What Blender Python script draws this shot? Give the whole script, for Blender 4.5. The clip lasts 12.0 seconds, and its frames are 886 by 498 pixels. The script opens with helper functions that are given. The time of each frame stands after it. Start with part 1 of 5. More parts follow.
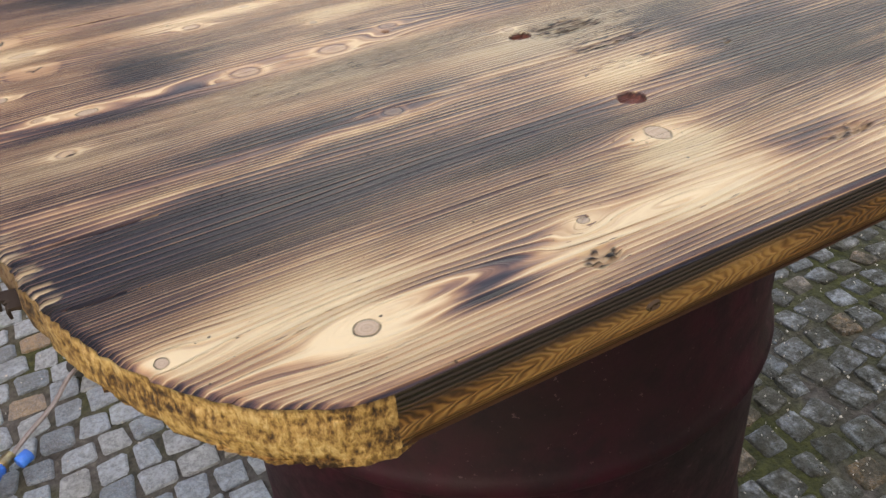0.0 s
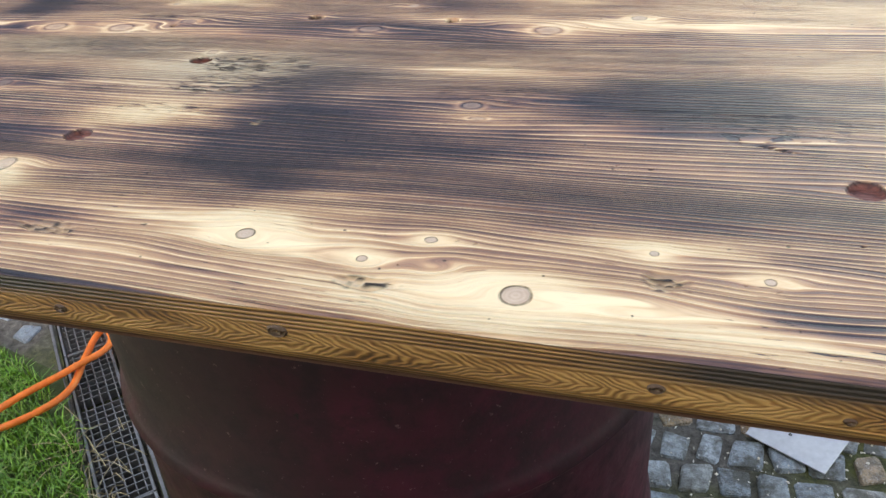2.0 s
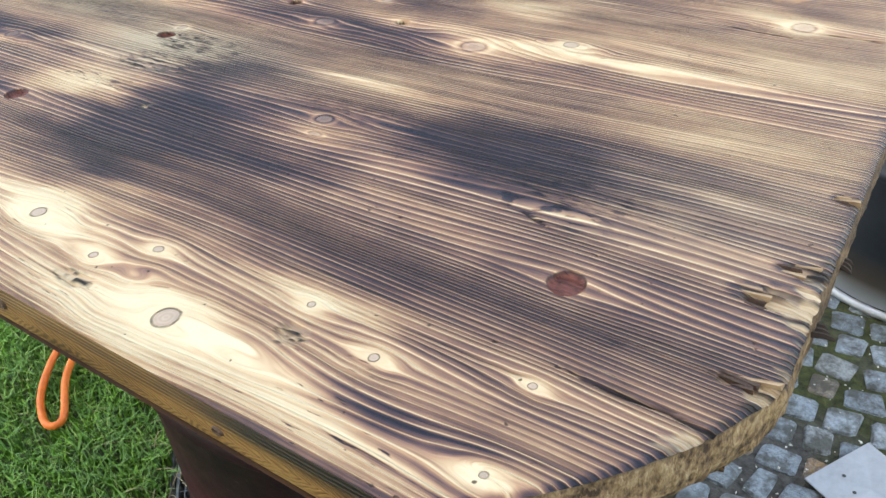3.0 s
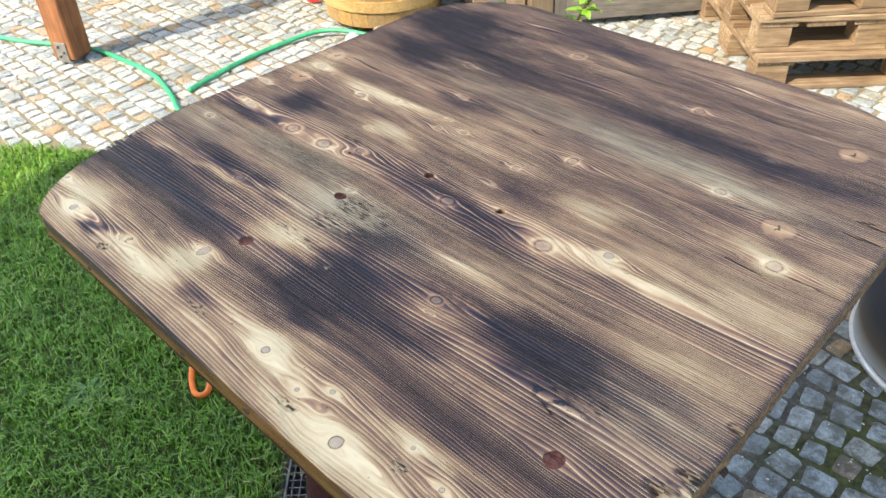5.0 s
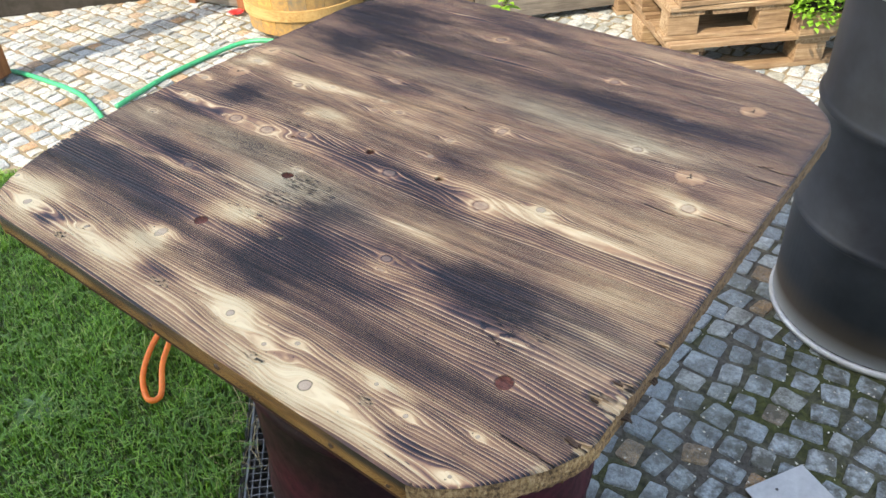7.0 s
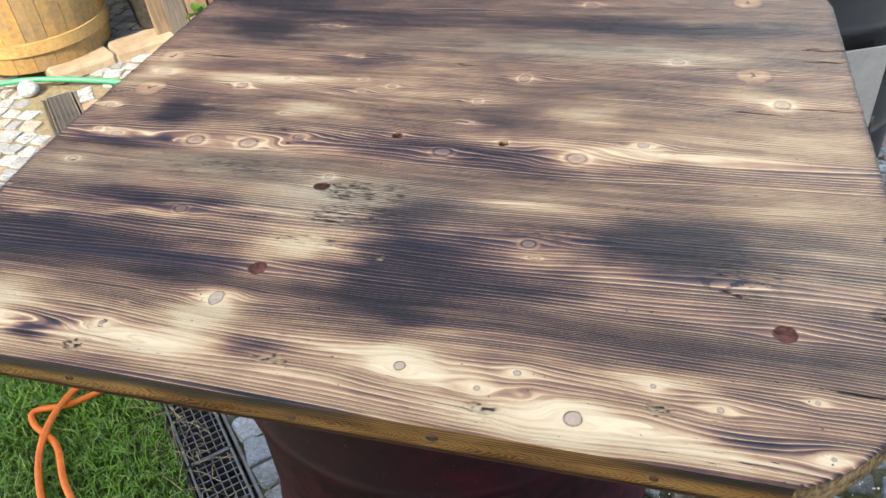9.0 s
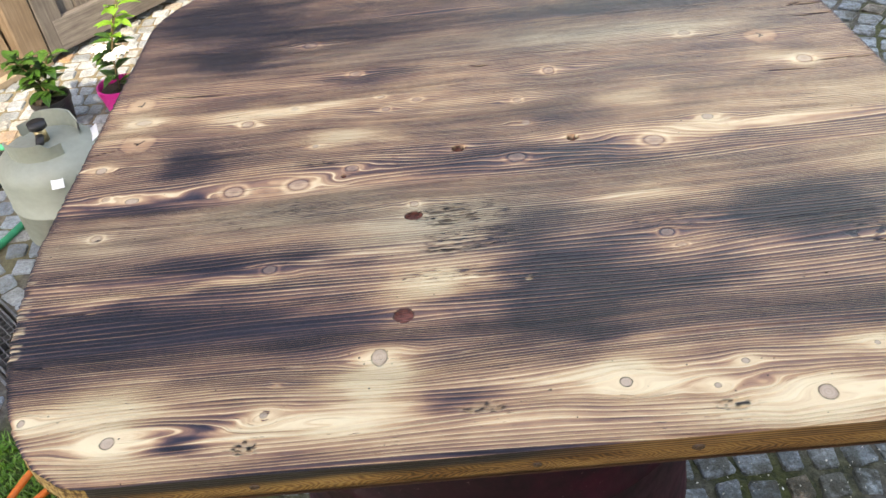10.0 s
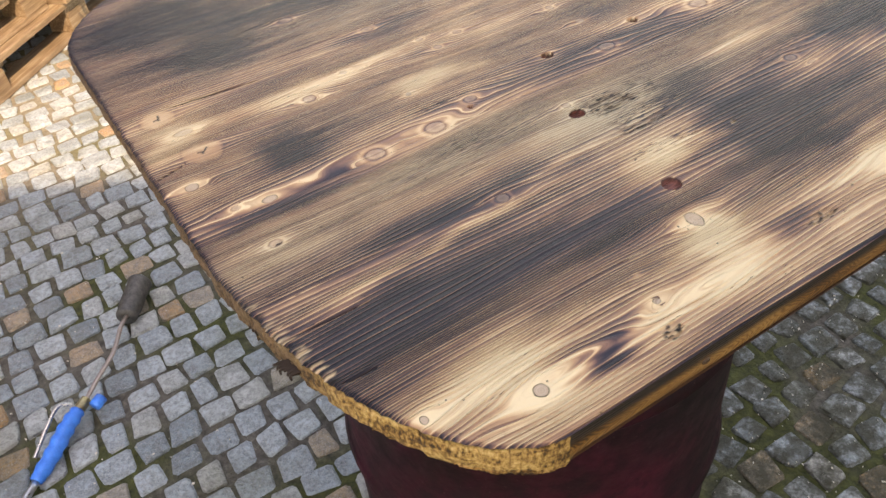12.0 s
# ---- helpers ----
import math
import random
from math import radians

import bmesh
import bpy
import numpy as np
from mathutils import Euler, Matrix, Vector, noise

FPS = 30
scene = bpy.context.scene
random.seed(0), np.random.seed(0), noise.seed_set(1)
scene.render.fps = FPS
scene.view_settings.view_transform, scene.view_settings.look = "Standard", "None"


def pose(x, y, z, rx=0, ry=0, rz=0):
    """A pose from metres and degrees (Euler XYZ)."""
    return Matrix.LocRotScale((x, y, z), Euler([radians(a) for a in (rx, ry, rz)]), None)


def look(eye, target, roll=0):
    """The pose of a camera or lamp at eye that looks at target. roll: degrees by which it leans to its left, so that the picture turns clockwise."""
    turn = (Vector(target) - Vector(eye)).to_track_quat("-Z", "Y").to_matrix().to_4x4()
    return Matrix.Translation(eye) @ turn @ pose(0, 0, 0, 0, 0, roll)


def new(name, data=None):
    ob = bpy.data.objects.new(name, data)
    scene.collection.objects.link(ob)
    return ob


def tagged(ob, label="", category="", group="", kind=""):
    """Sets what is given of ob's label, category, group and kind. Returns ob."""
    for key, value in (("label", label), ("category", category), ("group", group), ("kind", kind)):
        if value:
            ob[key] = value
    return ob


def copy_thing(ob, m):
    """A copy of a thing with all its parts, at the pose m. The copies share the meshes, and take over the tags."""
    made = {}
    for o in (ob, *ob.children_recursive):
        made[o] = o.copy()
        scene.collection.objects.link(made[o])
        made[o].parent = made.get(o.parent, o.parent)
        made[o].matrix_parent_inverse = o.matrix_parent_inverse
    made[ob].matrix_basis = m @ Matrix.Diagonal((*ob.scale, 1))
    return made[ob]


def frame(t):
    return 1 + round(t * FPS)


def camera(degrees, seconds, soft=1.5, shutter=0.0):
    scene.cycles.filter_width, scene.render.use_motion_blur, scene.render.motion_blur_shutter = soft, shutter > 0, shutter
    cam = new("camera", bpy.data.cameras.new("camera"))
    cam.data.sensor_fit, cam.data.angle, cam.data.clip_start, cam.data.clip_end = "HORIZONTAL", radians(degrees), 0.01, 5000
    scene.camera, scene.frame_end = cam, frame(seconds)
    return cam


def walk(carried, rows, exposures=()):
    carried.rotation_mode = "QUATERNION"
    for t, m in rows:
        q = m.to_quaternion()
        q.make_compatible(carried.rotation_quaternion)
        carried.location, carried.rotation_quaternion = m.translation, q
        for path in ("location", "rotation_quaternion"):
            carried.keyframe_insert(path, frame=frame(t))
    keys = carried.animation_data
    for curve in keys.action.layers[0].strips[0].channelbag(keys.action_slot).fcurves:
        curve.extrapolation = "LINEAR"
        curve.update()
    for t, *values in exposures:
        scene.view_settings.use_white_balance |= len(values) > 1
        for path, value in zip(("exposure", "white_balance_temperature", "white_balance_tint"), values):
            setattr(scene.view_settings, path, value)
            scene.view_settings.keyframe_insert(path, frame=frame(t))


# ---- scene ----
cam = camera(57.8, 12.0)
PATH = [
    (0, (-0.395, -0.622, 1.121), (0.348, 0.868, 0.013), -5.2),
    (0.5, (-0.241, -0.664, 1.121), (0.178, 0.953, 0.021), -5.4),
    (1, (-0.079, -0.677, 1.125), (0.022, 0.996, 0.035), -5.0),
    (1.5, (0.095, -0.706, 1.136), (-0.127, 0.961, 0.053), -4.8),
    (2, (0.25, -0.661, 1.125), (-0.28, 0.929, 0.032), -4.6),
    (2.5, (0.371, -0.592, 1.13), (-0.387, 0.87, -0.005), -4.3),
    (3, (0.463, -0.554, 1.159), (-0.504, 0.744, -0.015), -4.5),
    (3.5, (0.541, -0.545, 1.254), (-0.57, 0.61, 0.057), -3.7),
    (3.7, (0.547, -0.537, 1.286), (-0.607, 0.564, 0.079), -4.2),
    (5.3, (0.594, -0.663, 1.486), (-0.542, 0.439, 0.263), -2.3),
    (5.5, (0.608, -0.675, 1.493), (-0.519, 0.44, 0.275), -2.2),
    (6, (0.627, -0.69, 1.499), (-0.478, 0.456, 0.289), -2.2),
    (6.5, (0.638, -0.697, 1.482), (-0.44, 0.481, 0.278), -2.5),
    (6.7, (0.642, -0.702, 1.473), (-0.423, 0.489, 0.27), -2.7),
    (8.3, (0.392, -0.73, 1.42), (-0.376, 0.642, 0.185), -5.3),
    (8.5, (0.354, -0.735, 1.405), (-0.348, 0.668, 0.164), -5.5),
    (9, (0.235, -0.764, 1.382), (-0.267, 0.701, 0.118), -6.0),
    (9.5, (0.113, -0.797, 1.401), (-0.175, 0.708, 0.115), -6.3),
    (10, (-0.05, -0.751, 1.391), (-0.097, 0.764, 0.086), -6.5),
    (10.5, (-0.194, -0.682, 1.366), (-0.003, 0.81, 0.049), -6.6),
    (11, (-0.28, -0.657, 1.349), (0.122, 0.783, 0.02), -6.5),
    (11.5, (-0.422, -0.659, 1.343), (0.159, 0.719, 0.014), -6.4),
    (12, (-0.516, -0.646, 1.339), (0.21, 0.661, 0.01), -6.2),
]
walk(cam, [(t, look(eye, target, roll)) for t, eye, target, roll in PATH], [(0, 2.25, 11600, 22), (1.5, 2.55, 10000, 16), (2.5, 2.8, 9300, 12), (3.5, 2.85, 9000, 10), (5.5, 2.5, 8700, 10), (8.5, 2.6, 9200, 15), (10.5, 2.5, 9500, 16), (12, 2.35, 11300, 21)])


# ---------------------------------------------------------------- light
SUN_DIR = Vector((0.10, 1.0, -1.0)).normalized()
world = bpy.data.worlds.new("sky")
scene.world = world
world.use_nodes = True
sky = world.node_tree.nodes.new("ShaderNodeTexSky")
sky.sky_type, sky.sun_disc = "NISHITA", False
sky.sun_elevation = radians(45)
sky.sun_rotation = math.atan2(-SUN_DIR.x, -SUN_DIR.y)
world.node_tree.links.new(sky.outputs[0], world.node_tree.nodes["Background"].inputs[0])
world.node_tree.nodes["Background"].inputs[1].default_value = 0.135
sun = new("sun", bpy.data.lights.new("sun", "SUN"))
sun.data.energy, sun.data.angle, sun.data.color = 1.5, radians(0.53), (1.0, 0.95, 0.87)
sun.matrix_world = Matrix.Translation((0, -6, 8)) @ SUN_DIR.to_track_quat("-Z", "Y").to_matrix().to_4x4()


# ---------------------------------------------------------------- helpers
def plain(name, colour, rough=0.7):
    m = bpy.data.materials.new(name)
    m.use_nodes = True
    b = m.node_tree.nodes["Principled BSDF"]
    b.inputs["Base Color"].default_value = (*colour, 1)
    b.inputs["Roughness"].default_value = rough
    return m


def part(name, bm, material, parent=None, label="", smooth=False):
    me = bpy.data.meshes.new(name)
    bm.normal_update()
    bm.to_mesh(me)
    bm.free()
    if material:
        me.materials.append(material)
    if smooth:
        me.polygons.foreach_set("use_smooth", [True] * len(me.polygons))
    ob = new(name, me)
    if parent:
        ob.parent = parent
    if label:
        tagged(ob, label)
    return ob


def box(bm, x0, y0, z0, x1, y1, z1):
    vs = [bm.verts.new((x, y, z)) for z in (z0, z1) for x, y in ((x0, y0), (x1, y0), (x1, y1), (x0, y1))]
    for f in ((3, 2, 1, 0), (4, 5, 6, 7), (0, 1, 5, 4), (1, 2, 6, 5), (2, 3, 7, 6), (3, 0, 4, 7)):
        bm.faces.new([vs[i] for i in f])
    return vs


def lathe(bm, profile, n=48):
    """A turned surface round z from (radius, z) pairs."""
    rings = [[bm.verts.new((r * math.cos(2 * math.pi * k / n), r * math.sin(2 * math.pi * k / n), z)) for k in range(n)] for r, z in profile]
    for a, b in zip(rings, rings[1:]):
        for k in range(n):
            bm.faces.new((a[k], a[(k + 1) % n], b[(k + 1) % n], b[k]))
    return rings


# ---------------------------------------------------------------- node helper
class Graph:
    """A node material, written as calls that return sockets."""

    def __init__(self, name):
        self.mat = bpy.data.materials.new(name)
        self.mat.use_nodes = True
        self.tree = self.mat.node_tree
        self.bsdf = self.tree.nodes["Principled BSDF"]

    def node(self, kind, inputs=(), **props):
        n = self.tree.nodes.new(kind)
        for key, value in props.items():
            setattr(n, key, value)
        for key, value in dict(inputs).items():
            self.put(n.inputs[key], value)
        return n

    def put(self, socket, value):
        if isinstance(value, bpy.types.NodeSocket):
            self.tree.links.new(value, socket)
        elif isinstance(value, tuple) and len(value) == 3 and socket.type == "RGBA":
            socket.default_value = (*value, 1)
        else:
            socket.default_value = value

    def math(self, op, a, b=0.0, c=0.0, clamp=False):
        return self.node("ShaderNodeMath", {0: a, 1: b, 2: c}, operation=op, use_clamp=clamp).outputs[0]

    def attr(self, name):
        return self.node("ShaderNodeAttribute", attribute_name=name).outputs["Fac"]

    def place(self):
        return self.node("ShaderNodeTexCoord").outputs["Object"]

    def scaled(self, vec, x, y, z):
        return self.node("ShaderNodeVectorMath", {0: vec, 1: (x, y, z)}, operation="MULTIPLY").outputs[0]

    def xyz(self, vec):
        return self.node("ShaderNodeSeparateXYZ", {0: vec}).outputs

    def vec(self, x, y, z=0.0):
        return self.node("ShaderNodeCombineXYZ", {0: x, 1: y, 2: z}).outputs[0]

    def noise(self, vec, scale, detail=3.0, rough=0.55, warp=0.0):
        return self.node("ShaderNodeTexNoise", {"Vector": vec, "Scale": scale, "Detail": detail, "Roughness": rough, "Distortion": warp}).outputs[0]

    def span(self, v, a, b, c=0.0, d=1.0):
        return self.node("ShaderNodeMapRange", {0: v, 1: a, 2: b, 3: c, 4: d}).outputs[0]

    def ramp(self, fac, *stops):
        r = self.node("ShaderNodeValToRGB", {0: fac}).color_ramp
        while len(r.elements) < len(stops):
            r.elements.new(0.5)
        for e, (p, c) in zip(r.elements, stops):
            e.position, e.color = p, (*c, 1)
        return self.tree.nodes[-1].outputs[0]

    def mix(self, fac, a, b, how="MIX"):
        n = self.node("ShaderNodeMix", {0: fac, 6: a, 7: b}, data_type="RGBA", blend_type=how)
        return n.outputs[2]

    def random(self):
        return self.node("ShaderNodeObjectInfo").outputs["Random"]

    def island(self):
        return self.node("ShaderNodeNewGeometry").outputs["Random Per Island"]

    def bump(self, height, dist, strength=1.0):
        self.put(self.bsdf.inputs["Normal"], self.node("ShaderNodeBump", {"Height": height, "Distance": dist, "Strength": strength}).outputs[0])

    def done(self, colour, rough=0.7, metal=0.0, **more):
        self.put(self.bsdf.inputs["Base Color"], colour)
        self.put(self.bsdf.inputs["Roughness"], rough)
        self.put(self.bsdf.inputs["Metallic"], metal)
        for key, value in more.items():
            self.put(self.bsdf.inputs[key.replace("_", " ")], value)
        return self.mat


# ---------------------------------------------------------------- materials of the table top
def scorched_wood():
    g = Graph("scorched_wood")
    p = g.place()
    x = g.xyz(p)[0]
    grain, burn, knot, plug = g.attr("grain"), g.attr("burn"), g.attr("knot"), g.attr("plug")
    along = lambda fx, fg, seed: g.vec(g.math("MULTIPLY", x, fx), g.math("MULTIPLY", grain, fg), seed)
    # year rings along the board: each darkens slowly and ends at a pale line
    wander = g.noise(along(1.4, 0.16, 0.0), 1.0, 2.0)
    year = g.math("FRACT", g.math("ADD", grain, g.math("MULTIPLY", wander, 2.2)))
    ring = g.math("MULTIPLY", g.math("POWER", year, 1.4), g.span(year, 0.72, 1.0, 1.0, 0.0))
    strength = g.span(g.noise(along(2.4, 0.33, 3.0), 1.0, 2.0), 0.3, 0.65, 0.40, 1.0)
    calm = g.attr("calm")
    # thin pale line: brushed ridge tops, with their sheen put into the colour
    ring = g.math("SUBTRACT", ring, g.math("MULTIPLY", g.span(g.math("ABSOLUTE", g.math("SUBTRACT", year, 0.06)), 0.02, 0.12, 1.0, 0.0), 0.44))
    ring = g.math("MULTIPLY", g.math("SUBTRACT", ring, 0.18), g.math("MULTIPLY", strength, calm))
    fine = g.noise(along(12.0, 3.4, 7.0), 1.0, 3.0, 0.65)
    fibre = g.noise(along(60.0, 10.0, 1.0), 1.0, 2.0, 0.6)
    soft = g.noise(p, 42.0, 3.0, 0.6)
    streak = g.noise(along(2.6, 0.8, 11.0), 1.0, 3.0, 0.6)
    smoke = g.noise(along(9.0, 0.25, 17.0), 1.0, 4.0, 0.62)
    check = g.span(g.noise(along(7.0, 2.2, 5.0), 1.0, 2.0, 0.6), 0.64, 0.70)
    # short torn dashes where the surface weathered
    rough = g.attr("rough")
    pit = g.math("MULTIPLY", g.span(g.noise(along(70.0, 2.3, 9.0), 1.0, 2.0), 0.54, 0.60), g.span(rough, 0.15, 0.6))
    tick = g.math("MULTIPLY", g.span(g.noise(along(60.0, 2.3, 13.0), 1.0, 2.0), 0.665, 0.70), g.span(g.noise(p, 13.0, 3.0), 0.50, 0.60))
    pit = g.math("MAXIMUM", pit, tick)
    total = g.math("ADD", burn, g.math("MULTIPLY", ring, g.span(burn, 0.1, 0.50, 0.38, 0.78)))
    total = g.math("ADD", total, g.math("MULTIPLY", g.math("SUBTRACT", fine, 0.5), g.math("MULTIPLY", g.span(calm, 0.0, 1.0, 0.2, 1.0), 0.48)))
    total = g.math("ADD", total, g.math("MULTIPLY", g.math("SUBTRACT", fibre, 0.5), 0.15))
    total = g.math("ADD", total, g.math("MULTIPLY", check, 0.22))
    total = g.math("ADD", total, g.math("MULTIPLY", pit, 0.45))
    total = g.math("ADD", total, g.math("MULTIPLY", g.math("SUBTRACT", streak, 0.52), 0.42))
    total = g.math("ADD", total, g.math("MULTIPLY", g.math("SUBTRACT", smoke, 0.5), g.span(burn, 0.1, 0.4, 0.15, 0.55)))
    total = g.math("ADD", total, g.math("MULTIPLY", g.math("SUBTRACT", soft, 0.5), 0.16))
    wood = g.ramp(total, (0.0, (0.87, 0.67, 0.42)), (0.14, (0.75, 0.52, 0.305)), (0.30, (0.52, 0.290, 0.162)),
                  (0.47, (0.272, 0.138, 0.096)), (0.64, (0.102, 0.056, 0.056)), (0.82, (0.027, 0.023, 0.035)), (1.0, (0.008, 0.010, 0.019)))
    # weathered greyish green parts
    dull = g.ramp(total, (0.0, (0.62, 0.55, 0.40)), (0.35, (0.35, 0.28, 0.19)), (0.62, (0.115, 0.090, 0.076)), (1.0, (0.016, 0.017, 0.024)))
    wood = g.mix(g.attr("grey"), wood, dull)
    # fresh splintered wood and specks
    wood = g.mix(g.attr("raw"), wood, g.ramp(fine, (0.3, (0.30, 0.17, 0.09)), (0.5, (0.66, 0.47, 0.28)), (0.75, (0.80, 0.66, 0.46))))
    speck = g.span(g.noise(p, 190.0, 1.0), 0.775, 0.795)
    wood = g.mix(g.math("MULTIPLY", speck, 0.85), wood, (0.06, 0.035, 0.025))
    # knots: a disc with rings of its own; the loose ones have a thin dark rim
    rings = g.math("MULTIPLY_ADD", g.math("SINE", g.math("MULTIPLY", knot, 19.0)), 0.5, 0.5)
    cloud = g.noise(p, 210.0, 2.0)
    disc = g.mix(g.math("MULTIPLY", rings, 0.30), g.mix(cloud, (0.62, 0.47, 0.36), (0.40, 0.27, 0.20)), (0.30, 0.18, 0.12))
    disc = g.mix(g.span(burn, 0.25, 0.85, 0.0, 0.6), disc, (0.10, 0.055, 0.04))
    inside = g.span(knot, 0.90, 1.0, 1.0, 0.0)
    wood = g.mix(g.math("MULTIPLY", inside, g.span(plug, 0.0, 1.0, 0.25, 0.85)), wood, disc)
    rim = g.math("SUBTRACT", 1.0, g.math("MULTIPLY", g.math("ABSOLUTE", g.math("SUBTRACT", knot, 1.0)), 7.5), clamp=True)
    rim = g.math("MULTIPLY", rim, g.span(g.noise(p, 160.0, 2.0), 0.35, 0.6, 0.35, 1.0))
    rim = g.math("MULTIPLY", rim, plug)
    wood = g.mix(g.math("MULTIPLY", rim, 0.85), wood, (0.06, 0.032, 0.024))
    hole = g.attr("hole")
    wood = g.mix(g.span(hole, 0.97, 1.02), wood, g.ramp(g.noise(g.scaled(p, 1, 3, 1), 170.0, 2.0), (0.35, (0.075, 0.020, 0.014)), (0.7, (0.25, 0.08, 0.055))))
    lip = g.math("SUBTRACT", 1.0, g.math("MULTIPLY", g.math("ABSOLUTE", g.math("SUBTRACT", hole, 0.99)), 14.0), clamp=True)
    wood = g.mix(g.math("MULTIPLY", lip, 0.8), wood, (0.022, 0.011, 0.008))
    # near black for cracks, with the shade of bores and splinter gaps painted in
    wood = g.mix(g.attr("crack_shade"), wood, (0.014, 0.009, 0.007))
    height = g.math("SUBTRACT", g.math("MULTIPLY", fine, 0.5), g.math("MULTIPLY", ring, 0.9))
    height = g.math("SUBTRACT", height, g.math("MULTIPLY", speck, 1.2))
    height = g.math("SUBTRACT", height, g.math("MULTIPLY", check, 0.5))
    height = g.math("SUBTRACT", height, g.math("MULTIPLY", pit, 1.0))
    height = g.math("ADD", height, g.math("MULTIPLY", fibre, 0.2))
    height = g.math("SUBTRACT", height, g.math("MULTIPLY", rim, 0.9))
    g.bump(height, 0.0018, 1.0)
    gloss = g.span(g.math("ADD", fine, g.math("MULTIPLY", ring, 0.4)), 0.2, 0.9, 0.58, 0.36)
    return g.done(wood, gloss, Specular_IOR_Level=0.3)


def sawn_end():
    g = Graph("sawn_end_grain")
    p = g.place()
    pores = g.noise(g.scaled(p, 1, 1, 0.55), 330.0, 3.0, 0.7)
    arcs = g.noise(g.scaled(p, 0.4, 0.6, 2.2), 60.0, 2.0, 0.6)
    t = g.math("ADD", g.math("MULTIPLY", pores, 0.65), g.math("MULTIPLY", arcs, 0.45))
    z = g.xyz(p)[2]
    col = g.ramp(t, (0.42, (0.05, 0.022, 0.010)), (0.50, (0.23, 0.115, 0.035)), (0.58, (0.50, 0.29, 0.10)), (0.70, (0.72, 0.50, 0.23)))
    aged = g.math("MULTIPLY", g.span(g.xyz(p)[1], -0.34, -0.26), g.span(g.noise(p, 40.0, 2.0), 0.2, 0.6, 0.9, 1.0))
    col = g.mix(aged, col, g.ramp(t, (0.42, (0.045, 0.026, 0.017)), (0.58, (0.15, 0.088, 0.052)), (0.72, (0.25, 0.155, 0.095))))
    dry = g.math("MULTIPLY", g.span(g.xyz(p)[0], 0.0, 0.1), g.math("MULTIPLY", g.math("SUBTRACT", 1.0, aged), 0.8))
    col = g.mix(dry, col, g.ramp(t, (0.42, (0.07, 0.042, 0.026)), (0.55, (0.26, 0.17, 0.10)), (0.70, (0.46, 0.34, 0.22))))
    char = g.math("MULTIPLY", g.span(z, 0.9265, 0.9298), g.span(g.noise(p, 55.0, 2.0), 0.35, 0.6, 0.4, 1.0))
    col = g.mix(char, col, (0.03, 0.02, 0.016))
    g.bump(t, 0.004, 0.8)
    return g.done(col, 0.75)


def board_side():
    """The long side: tight rings above and below, a bowed herringbone figure between them."""
    g = Graph("board_side")
    p = g.place()
    x, y, z = g.xyz(p)
    h = g.math("SUBTRACT", z, 0.9135)
    belly = g.math("MULTIPLY", g.math("SUBTRACT", g.noise(g.vec(g.math("MULTIPLY", x, 7.0), 0.0), 1.0, 1.0), 0.5), 0.012)
    off = g.math("ABSOLUTE", g.math("ADD", h, belly))
    inner = g.span(off, 0.0045, 0.0075, 1.0, 0.0)
    slant = g.math("ADD", g.math("MULTIPLY", x, 1050.0), g.math("MULTIPLY", off, 2400.0))
    slant = g.math("ADD", slant, g.math("MULTIPLY", g.noise(g.scaled(p, 26, 1, 60), 1.0, 3.0), 46.0))
    fish = g.math("MULTIPLY_ADD", g.math("SINE", slant), 0.5, 0.5)
    lines = g.math("MULTIPLY_ADD", g.math("SINE", g.math("ADD", g.math("MULTIPLY", z, 2900.0), g.math("MULTIPLY", g.noise(g.scaled(p, 6, 1, 60), 1.0, 2.0), 9.0))), 0.5, 0.5)
    t = g.math("ADD", g.math("MULTIPLY", g.math("MULTIPLY", fish, inner), 0.42), g.math("MULTIPLY", g.math("MULTIPLY", lines, g.math("SUBTRACT", 1.0, inner)), 0.6))
    blotch = g.noise(g.scaled(p, 12, 1, 70), 1.0, 3.0)
    t = g.math("ADD", t, g.math("MULTIPLY", g.math("SUBTRACT", blotch, 0.44), 1.5))
    col = g.ramp(t, (0.0, (0.42, 0.23, 0.085)), (0.32, (0.24, 0.108, 0.034)), (0.62, (0.085, 0.034, 0.013)), (1.0, (0.03, 0.014, 0.008)))
    char = g.math("MULTIPLY", g.span(g.math("ADD", z, g.math("MULTIPLY", g.noise(g.scaled(p, 8, 1, 1), 1.0, 2.0), 0.011)), 0.9215, 0.9285), g.math("MAXIMUM", g.span(x, -0.02, 0.06, 0.97, 0.12), g.span(x, 0.21, 0.27, 0.12, 0.97)))
    col = g.mix(char, col, (0.028, 0.02, 0.018))
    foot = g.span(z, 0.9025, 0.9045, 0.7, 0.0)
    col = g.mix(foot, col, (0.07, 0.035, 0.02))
    g.bump(g.math("SUBTRACT", 1.0, t), 0.0009, 0.7)
    return g.done(col, 0.5)


SCORCHED, SAWN, SIDE = scorched_wood(), sawn_end(), board_side()

# ---------------------------------------------------------------- the table top
TOP, UNDER, FRONT, BACK = 0.930, 0.902, -0.4315, 0.456
SEAMS = [FRONT, -0.338, -0.216, -0.106, 0.045, 0.128, 0.214, 0.335, BACK]
rng = np.random.RandomState(5)
LATTICE = rng.rand(256, 256)


